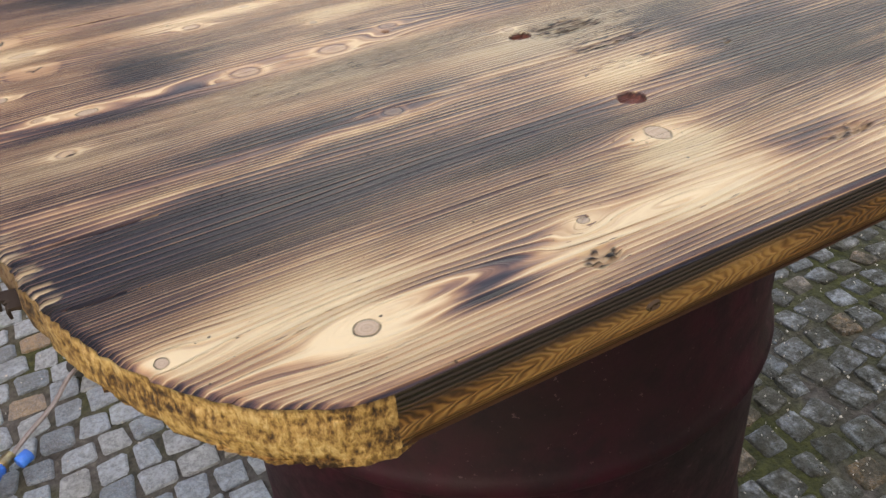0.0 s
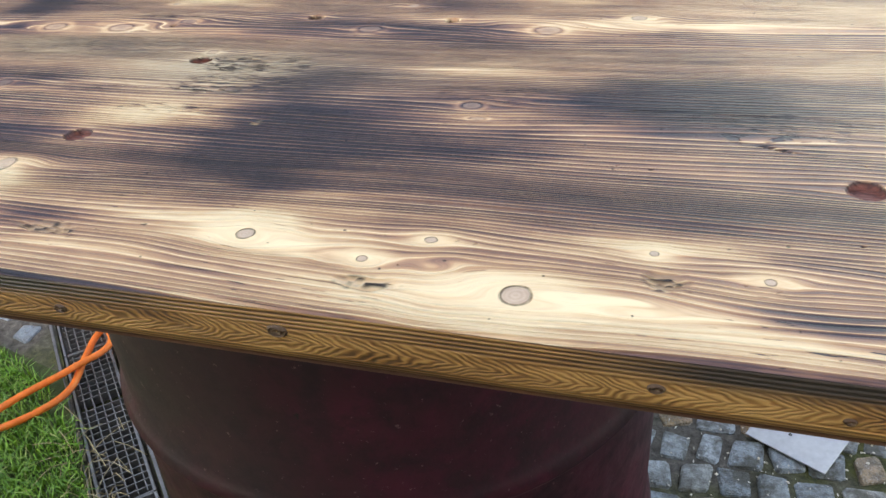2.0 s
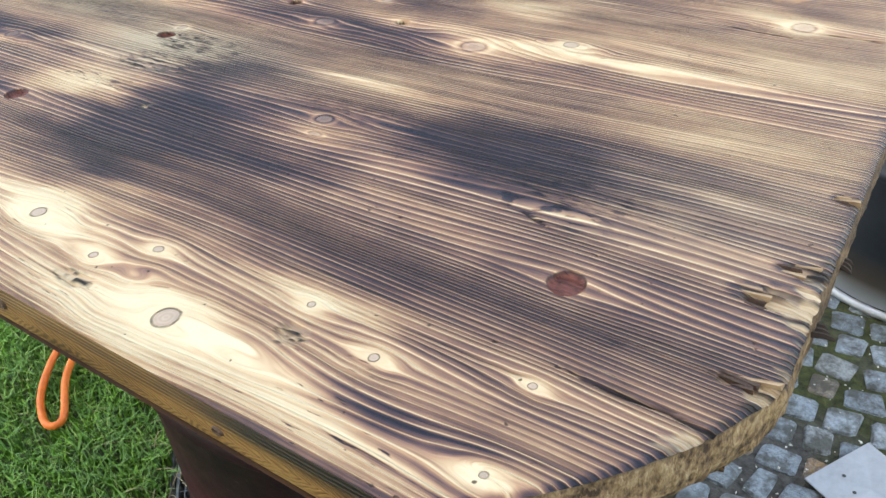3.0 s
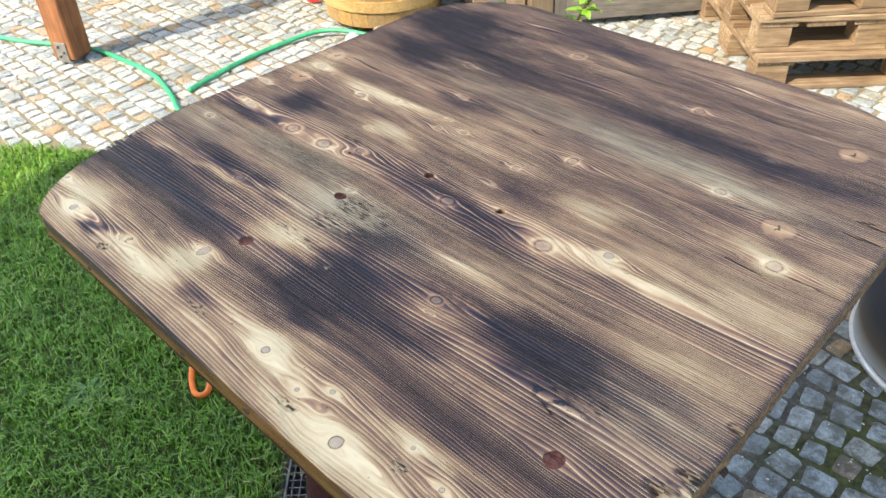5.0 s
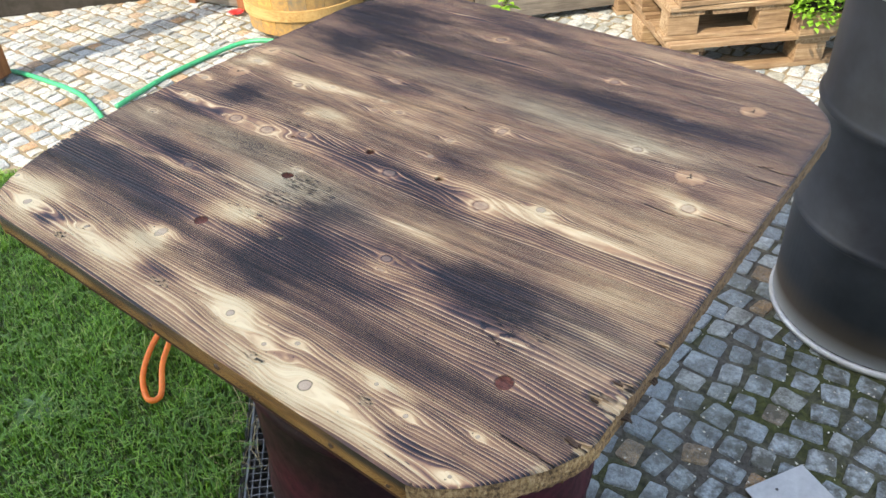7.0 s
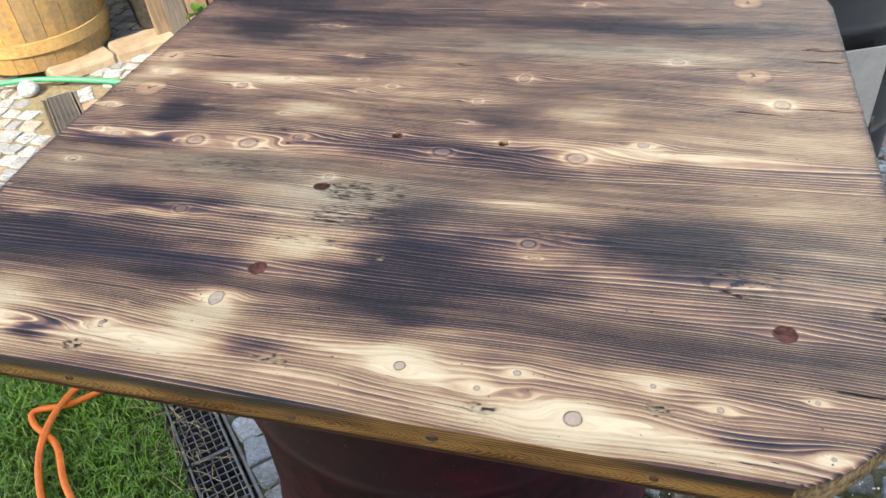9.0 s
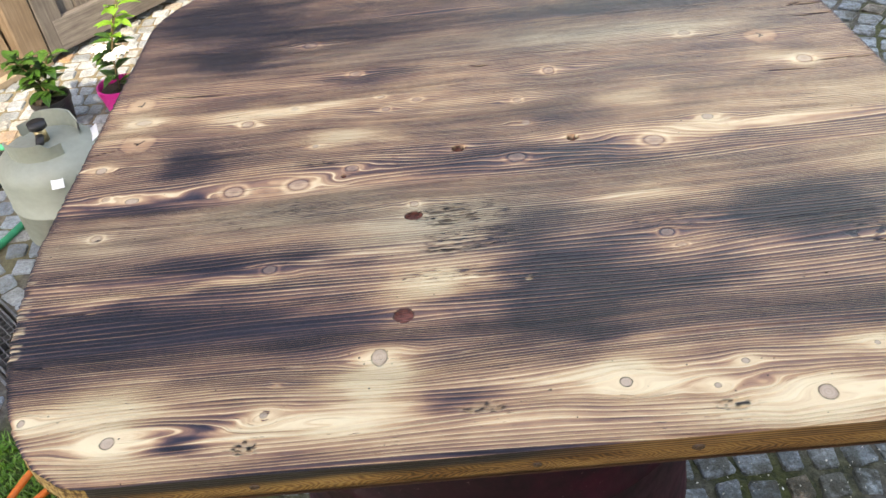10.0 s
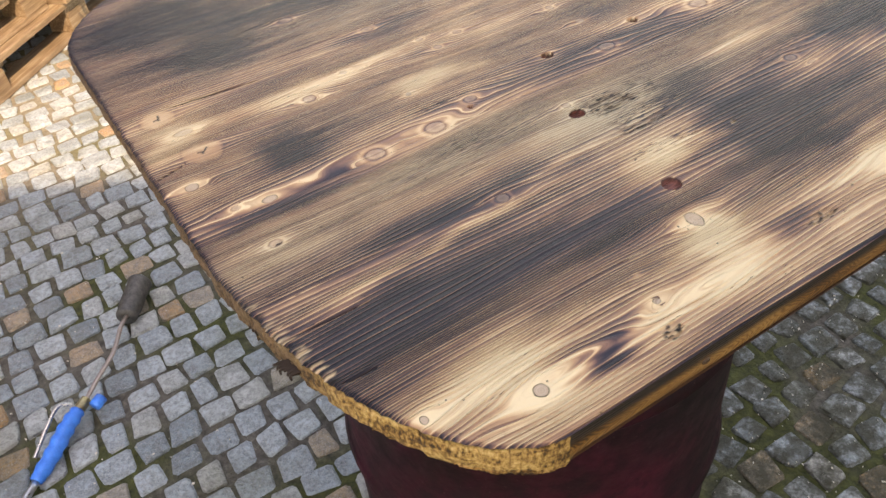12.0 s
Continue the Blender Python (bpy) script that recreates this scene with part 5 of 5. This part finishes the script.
# ---------------------------------------------------------------- tub, post, planter, pallets
tub = empty("wooden_tub", "round varnished wooden tub with wooden bands, weathered", "tub", (-2.345, 1.845, 0))
rad = lambda z: 0.262 + 0.030 * math.sin(math.pi * min(1.0, (z + 0.12) / 0.85))
first = None
for k in range(22):
    if first is None:
        bm = bmesh.new()
        half = math.pi / 22 - 0.003
        lv = [0.03, 0.12, 0.25, 0.40, 0.55, 0.66]
        rows = [[bm.verts.new(((rad(z) + dr) * math.cos(a), (rad(z) + dr) * math.sin(a), z)) for a, dr in ((-half, -0.022), (-half, 0), (0, 0.0012), (half, 0), (half, -0.022))] for z in lv]
        for a, b in zip(rows, rows[1:]):
            for q in range(5):
                bm.faces.new((a[q], a[(q + 1) % 5], b[(q + 1) % 5], b[q]))
        bm.faces.new(rows[0][::-1])
        bm.faces.new(rows[-1])
        g_ = part("stave", bm, TUB, tub)
        first = g_
    else:
        g_ = new("stave", first.data)
        g_.parent = tub
    g_.rotation_euler = (0, 0, 2 * math.pi * k / 22)
for z0, z1 in ((0.105, 0.155), (0.40, 0.45)):
    bm = bmesh.new()
    lathe(bm, [(rad(z0) - 0.004, z0), (rad(z0) + 0.010, z0), (rad(z1) + 0.010, z1), (rad(z1) - 0.004, z1)], 44)
    part("band", bm, BAND, tub, "pale wooden band")
bm = bmesh.new()
lathe(bm, [(0.001, 0.05), (0.25, 0.05)], 32)
part("bottom", bm, TUB, tub)
for k in range(3):
    a = k * 2.09 + 0.5
    block("foot_block", (0.08, 0.05, 0.034), (0.2 * math.cos(a), 0.2 * math.sin(a), 0.017), GREY_WOOD, tub)
bm = bmesh.new()
bmesh.ops.create_icosphere(bm, subdivisions=3, radius=0.040)
for v in bm.verts:
    v.co *= 1 + 0.25 * noise.noise(v.co * 14)
    v.co.z = max(-0.03, v.co.z * 0.8)
o = tagged(part("field_stone", bm, STONE_PART, smooth=True), "pale rounded field stone beside the tub", "stone")
o.location = (-2.165, 1.490, 0.022)

post = empty("wooden_post", "brown glazed wooden post with steel foot plate", "post", (-3.02, 0.575, 0), 24)
block("beam", (2.6, 0.115, 0.115), (0, 0, 1.32), POST, post, (0, -90, 0), 0.006)
for sy in (-1, 1):
    block("foot_plate", (0.062, 0.004, 0.09), (0, sy * 0.0605, 0.055), ZINC, post, (0, 0, 0), 0.001, "zinc plated foot plate")
    for bx, bz in ((-0.012, 0.035), (0.012, 0.055), (-0.012, 0.080)):
        tube("bolt", [(bx, sy * 0.062, bz), (bx, sy * 0.069, bz)], 0.006, BLACK_STEEL, post, n=6, smooth=1)
block("foot", (0.07, 0.10, 0.014), (0, 0, 0.006), ZINC, post, (0, 0, 0), 0.001)

planter = empty("planter_box", "brown wooden planter box with red flower", "planter", (-2.93, 1.86, 0), 12)
for sx in (-1, 1):
    block("side_board", (0.22, 0.022, 0.30), (sx * 0.15, 0, 0.16), GREY_WOOD, planter, (0, 0, 90))
    block("front_board", (0.32, 0.022, 0.30), (0, sx * 0.12, 0.16), GREY_WOOD, planter)
for sx in (-1, 1):
    for sy in (-1, 1):
        block("corner_post", (0.34, 0.05, 0.05), (sx * 0.165, sy * 0.125, 0.17), POST, planter, (0, 90, 0))
bm = bmesh.new()
box(bm, -0.14, -0.11, 0.02, 0.14, 0.11, 0.27)
part("soil", bm, POTTING, planter)
fl = empty("red_flower", "fallen red flower head on the cobbles", "flower", (-2.72, 1.70, 0.01))
bm = bmesh.new()
for k in range(14):
    leaf_mesh(bm, (0, 0, 0), (math.cos(k * 2.4), math.sin(k * 2.4), 0.6), 0.05, 0.03, 0.4)
part("petals", bm, RED, fl)
block("stone_slab", (0.30, 0.05, 0.34), (-2.66, 1.87, 0.17), PAPER, None, (0, 0, 30), 0.006, wear=0.003)
tagged(bpy.data.objects["stone_slab"], "white stone slab leaning beside the tub", "slab")


def pallet(x, y, z, turn, lw=1.2, lu=0.8, seed=1):
    e = empty("pallet", "worn brown wooden transport pallet in a sunny stack", "pallet", (x, y, z), turn, "stacked pallets")
    rr = random.Random(seed)
    w = lambda: rr.uniform(-0.006, 0.006)
    for k, yy in enumerate((0.05, lu / 2, lu - 0.05)):
        block("bottom_board", (lw, 0.10 if k != 1 else 0.145, 0.022), (lw / 2 + w(), yy, 0.011), PALLET, e, wear=0.0015, seed=k + seed)
        for j, xx in enumerate((0.065, lw / 2, lw - 0.065) if lw > 0.8 else (0.065, lw - 0.065)):
            block("spacer_block", (0.125, 0.10 if k != 1 else 0.145, 0.078), (xx + w(), yy, 0.061), PALLET, e, wear=0.0018, seed=9 * j + k + seed)
    for j, xx in enumerate((0.075, lw / 2, lw - 0.075)):
        block("cross_board", (lu, 0.145, 0.022), (xx, lu / 2 + w(), 0.111), PALLET, e, (0, 0, 90), wear=0.0015, seed=j + 70 + seed)
    for j in range(5):
        yy = 0.06 + (lu - 0.12) * j / 4
        block("deck_board", (lw, 0.145 if j % 2 == 0 else 0.10, 0.022), (lw / 2 + w(), yy, 0.133), PALLET, e, wear=0.0018, seed=j + 40 + seed)
    return e


pallet(-0.610, 2.200, 0.0, 45, seed=3)
pallet(-0.640, 2.215, 0.1445, 44, 0.50, 0.8, seed=21)
pallet(-0.600, 2.225, 0.2890, 46, 0.44, 0.7, seed=33)
herb = empty("potted_herb", "bushy bright green herb in a wooden box on the pallets", "herb", (-0.196, 2.699, 0.1445), 45)
for sy in (-1, 1):
    block("box_side", (0.26, 0.016, 0.09), (0, sy * 0.085, 0.0455), PALLET, herb)
    block("box_end", (0.16, 0.016, 0.09), (sy * 0.122, 0, 0.0455), PALLET, herb, (0, 0, 90))
bm = bmesh.new()
rr = random.Random(8)
for k in range(3200):
    a, b, q = rr.uniform(0, 6.283), rr.uniform(-0.15, 1.4), rr.uniform(0.55, 1.0)
    q *= 1 + 0.22 * math.sin(3 * a + 1) * math.cos(b) + 0.12 * math.sin(7 * a + 5 * b)
    c = Vector((0.21 * q * math.cos(a) * math.cos(b), 0.19 * q * math.sin(a) * math.cos(b), 0.10 + 0.21 * q * math.sin(b)))
    leaf_mesh(bm, c, (math.cos(a) + rr.uniform(-0.7, 0.7), math.sin(a) + rr.uniform(-0.7, 0.7), rr.uniform(0, 1.2)), rr.uniform(0.022, 0.042), 0.017, 0.3)
part("foliage", bm, HERB_LEAF, herb)
bm = bmesh.new()
bmesh.ops.create_icosphere(bm, subdivisions=3, radius=1.0)
for v in bm.verts:
    v.co = Vector((v.co.x * 0.115, v.co.y * 0.072, 0.09 + max(-0.07, v.co.z * 0.09)))
part("root_ball", bm, POTTING, herb)

saucer = empty("white_bowl", "small round white bowl on the cobbles", "bowl", (-0.93, 2.18, 0.004))
bm = bmesh.new()
lathe(bm, [(0.0005, 0.006), (0.045, 0.006), (0.070, 0.045), (0.073, 0.044), (0.049, 0.0), (0.0005, 0.0)], 32)
part("bowl_shell", bm, PAPER, saucer, smooth=True)

# ---------------------------------------------------------------- the shed: doors, threshold, inside coloured dark for its shade
SH = Matrix.Translation((-1.60, 2.215, 0)) @ pose(0, 0, 0, 0, 0, 51.6)
door = empty("shed_door", "weathered grey plank door of the shed", "door")
door.matrix_basis = SH
for k in range(8):
    block("board", (2.0, 0.118, 0.024), (0.115 + 0.122 * k, 0.012, 1.03), GREY_WOOD, door, (0, -90, 90), 0.004, wear=0.001, seed=k)
for zz in (0.095, 1.0, 1.9):
    block("rail", (0.98, 0.026, 0.13), (0.54, -0.014, zz), GREY_WOOD, door, (0, 0, 0), 0.004, wear=0.001, seed=int(zz * 9))
block("stile", (2.0, 0.10, 0.03), (0.05, -0.012, 1.03), GREY_WOOD, door, (0, -90, 90), 0.004)
jamb = block("door_jamb", (2.3, 0.11, 0.12), (0, 0, 0), PALE_WOOD, None, edge=0.006)
jamb.matrix_basis = SH @ pose(-0.06, 0.03, 1.15, 0, -90, 90)
tagged(jamb, "pale worn wooden door jamb of the shed", "door jamb", kind="structure")
for k, (bx, by, ln, tl, m_) in enumerate(((-0.17, 0.02, 1.3, 7, PALE_WOOD), (-0.26, 0.03, 1.1, 9, GREY_WOOD), (-0.32, 0.05, 1.2, 6, PALE_WOOD))):
    o = block("leaning_board", (ln, 0.085, 0.022), (0, 0, 0), m_, None, wear=0.001, seed=k)
    o.matrix_basis = SH @ pose(bx, by, 0.03, 0, 0, 0) @ pose(0, 0, 0, -tl, 0, 0) @ pose(0, 0, ln / 2, 0, -90, 90)
    tagged(o, "old board leaning at the shed entrance", "board", "leaning boards")
for k in range(3):
    o = block("threshold_stone", (0.26, 0.16, 0.05), (0, 0, 0), STEP_STONE, None, edge=0.012, wear=0.006, seed=k)
    o.matrix_basis = SH @ pose(-0.16 - 0.265 * k, 0.07, 0.012, 0, 0, random.Random(k).uniform(-3, 3))
    tagged(o, "pale worn threshold stone before the shed", "threshold", "threshold stones", "structure")
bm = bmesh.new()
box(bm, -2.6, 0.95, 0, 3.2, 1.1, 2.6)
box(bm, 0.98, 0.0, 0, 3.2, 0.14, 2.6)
# unseen slab added over the entrance
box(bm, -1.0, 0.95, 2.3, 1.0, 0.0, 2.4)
o = tagged(part("wall_shed", bm, SHADED_WALL), "shed board wall, coloured near black for the shade inside", "wall", kind="structure")
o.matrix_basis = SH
bucket = empty("metal_bucket", "dark dented metal bucket in the shed entrance", "bucket", (-1.99, 2.17, 0))
bm = bmesh.new()
lathe(bm, [(0.001, 0.004), (0.085, 0.004), (0.088, 0.01), (0.115, 0.24), (0.119, 0.245), (0.115, 0.25), (0.110, 0.24), (0.082, 0.02), (0.001, 0.02)], 36)
part("body", bm, BLACK_STEEL, bucket, smooth=True)
tube("bail", [(0.112, 0, 0.235), (0.10, 0.02, 0.30), (0, 0.04, 0.34), (-0.10, 0.02, 0.30), (-0.112, 0, 0.235)], 0.003, BLACK_STEEL, bucket, n=6)

# an unseen wall added behind, cut so that its shadow covers the table
bm = bmesh.new()
WALL_Y = -3.2
# border of the shade on the ground, projected back onto the wall
shade = [(-1.62, -3.1), (-1.75, -0.6), (-1.86, -0.22), (-2.09, 0.25), (-2.12, 0.42), (-1.84, 0.95), (-1.70, 1.30), (-1.28, 1.93), (-0.95, 1.90), (-0.3, 1.48), (0.02, 1.55), (0.20, 2.45), (9, 2.6)]
outline = [(x - 0.1 * (y - WALL_Y), max(0.1, y - WALL_Y)) for x, y in shade] + [(9, -0.2), (-1.7, -0.2)]
f = bm.faces.new([bm.verts.new((x, WALL_Y, z)) for x, z in outline])
for v in bmesh.ops.extrude_face_region(bm, geom=[f])["geom"]:
    if isinstance(v, bmesh.types.BMVert):
        v.co.y -= 0.3
tagged(part("wall_house", bm, RENDER), "unseen rendered wall added to shade the table", "wall", kind="structure")

# ---------------------------------------------------------------- cobbles
CIRCLE, RING = Vector((2.15, 1.45)), 1.22
pieces = random.Random(3)


def sett_mesh(sx, sy, rr):
    """One cobble: an uneven block with a worn, domed head; its vertices and faces."""
    c = [(-sx, -sy), (sx, -sy), (sx, sy), (-sx, sy)]
    c = [(x + rr.uniform(-0.0065, 0.0065), y + rr.uniform(-0.0065, 0.0065)) for x, y in c]
    loop = []
    for k in range(4):
        (x0, y0), (x1, y1), (x2, y2) = c[k - 1], c[k], c[(k + 1) % 4]
        q = rr.uniform(0.05, 0.13)
        loop += [(x1 + (x0 - x1) * q, y1 + (y0 - y1) * q), (x1 + (x2 - x1) * q, y1 + (y2 - y1) * q)]
    h = rr.uniform(-0.003, 0.004)
    v, f = [], []
    for s, z in ((1.0, -0.03), (1.0, h - 0.007), (0.955, h - 0.002), (0.84, h)):
        v += [(x * s + rr.uniform(-0.002, 0.002), y * s + rr.uniform(-0.002, 0.002), z + (rr.uniform(-0.0015, 0.0015) if z > -0.02 else 0)) for x, y in loop]
    for a in range(3):
        for k in range(8):
            f.append((8 * a + k, 8 * a + (k + 1) % 8, 8 * a + 8 + (k + 1) % 8, 8 * a + 8 + k))
    v.append((0, 0, h + 0.0015))
    f += [(24 + k, 24 + (k + 1) % 8, 32) for k in range(8)]
    return v, f


def blocked(x, y):
    across = (x + y + 0.466) / math.sqrt(2)
    if -DW - 0.058 < across < 0.098:
        return True
    if across < 0 and y < lawn_limit(x) + 0.05:
        return True
    return (Vector((x, y)) - CIRCLE).length < RING + 0.05


spots = []
row, y = 0, -0.55
while y < 5.0:
    depth = 0.071 + 0.005 * math.sin(row * 2.1)
    x = -5.2 + pieces.uniform(0, 0.09)
    while x < 2.6:
        wdt = pieces.uniform(0.056, 0.084)
        cx, cy = x + wdt / 2, y + depth / 2 + 0.022 * math.sin(x * 1.9 + 0.4) + pieces.uniform(-0.004, 0.004)
        if not blocked(cx, cy) and not (abs(cx) < 0.25 and abs(cy) < 0.22):
            loose = 0.0014 * (cx > 0.2) + pieces.uniform(0, 0.002)
            spots.append((cx, cy, wdt / 2 - 0.0045 - loose, depth / 2 - 0.0048 - loose, pieces.uniform(-5, 5) * (1 + 1.5 * (cx > 0.2))))
        x += wdt
    y += depth
    row += 1
at = D0
while at < D1:
    ln = pieces.uniform(0.060, 0.085)
    edge_x, edge_y, _ = yard(at + ln / 2, 0.041)
    spots.append((edge_x, edge_y, ln / 2 - 0.005, 0.029, -45 + pieces.uniform(-3, 3)))
    at += ln
for ring_i in range(9):
    rad_ = RING - 0.07 - 0.085 * ring_i
    n_ = int(2 * math.pi * rad_ / 0.088)
    for k in range(n_):
        a = 2 * math.pi * (k + 0.5 * (ring_i % 2)) / n_
        if 1.5 < a < 4.6:
            spots.append((CIRCLE.x + rad_ * math.cos(a), CIRCLE.y + rad_ * math.sin(a), 0.035, 0.036, math.degrees(a) + 90))
paving = tagged(new("pavement"), "grey granite cobbles with mossy joints", "pavement", kind="structure")
shapes = []
for k in range(14):
    v, f = sett_mesh(0.0365, 0.0345, pieces)
    me = bpy.data.meshes.new("sett")
    me.from_pydata(v, [], f)
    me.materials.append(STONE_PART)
    shapes.append(me)
near = sorted(spots, key=lambda s: min(math.hypot(s[0] + 0.62, s[1] - 0.75) * 0.8, math.hypot(s[0] - 0.6, s[1] - 0.45)))
for s in near[:300]:
    o = new("sett", pieces.choice(shapes))
    o.parent = paving
    o.location = (s[0], s[1], 0)
    o.rotation_euler = (radians(pieces.uniform(-2, 2)), radians(pieces.uniform(-2, 2)), radians(s[4] + 180 * pieces.randint(0, 1)))
    o.scale = (s[2] / 0.0365, s[3] / 0.0345, 1)
verts, faces = [], []
for s in near[300:]:
    v, f = sett_mesh(s[2], s[3], pieces)
    c, sn, i = math.cos(radians(s[4])), math.sin(radians(s[4])), len(verts)
    verts += [(s[0] + x * c - y * sn, s[1] + x * sn + y * c, z) for x, y, z in v]
    faces += [tuple(i + q for q in ff) for ff in f]
me = bpy.data.meshes.new("setts")
me.from_pydata(verts, [], faces)
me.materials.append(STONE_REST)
o = tagged(new("setts", me), kind="stuff")
o.parent = paving
border = tagged(new("paving_ring"), "ring of reddish paving stones round a circle", "paving", kind="structure")
n_ = 66
for k in range(n_):
    a = 2 * math.pi * k / n_
    if not 1.6 < a < 4.4:
        continue
    block("sett", (0.108, 0.10, 0.05), (CIRCLE.x + (RING + 0.025) * math.cos(a), CIRCLE.y + (RING + 0.025) * math.sin(a), -0.022), RED_SETT, border, (0, 0, math.degrees(a) + 90), 0.006, wear=0.002, seed=k)
# sawdust and crumbs lying between the stones
crumbs = random.Random(6)
bm = bmesh.new()
for k in range(1500):
    x, y = (crumbs.gauss(0.62, 0.30), crumbs.gauss(0.35, 0.5)) if k < 1300 else (crumbs.uniform(-1.2, -0.4), crumbs.uniform(0.3, 1.4))
    if x + y < -0.35 or math.hypot(x + 0.03, y) < 0.31 or math.hypot(x - 0.49, y - 1.252) < 0.31:
        continue
    q = crumbs.uniform(0.0008, 0.0030)
    m = pose(x, y, 0.0055, crumbs.uniform(0, 90), crumbs.uniform(0, 90), crumbs.uniform(0, 90))
    vs = [bm.verts.new(m @ Vector((sx * q * 1.6, sy * q, sz * q * 0.5))) for sx, sy, sz in ((1, 0, 0), (-1, 0, 0), (0, 1, 0), (0, -1, 0), (0, 0, 1), (0, 0, -1))]
    for a, b, c in ((0, 2, 4), (2, 1, 4), (1, 3, 4), (3, 0, 4), (2, 0, 5), (1, 2, 5), (3, 1, 5), (0, 3, 5)):
        bm.faces.new((vs[a], vs[b], vs[c]))
CRUMB = noisy("wood_crumb", (0.60, 0.55, 0.46), (0.85, 0.82, 0.75), 90.0, 0.8, bump=0.0)
tagged(part("crumbs", bm, CRUMB), "pale sawdust crumbs scattered on the cobbles", "crumbs", kind="stuff")
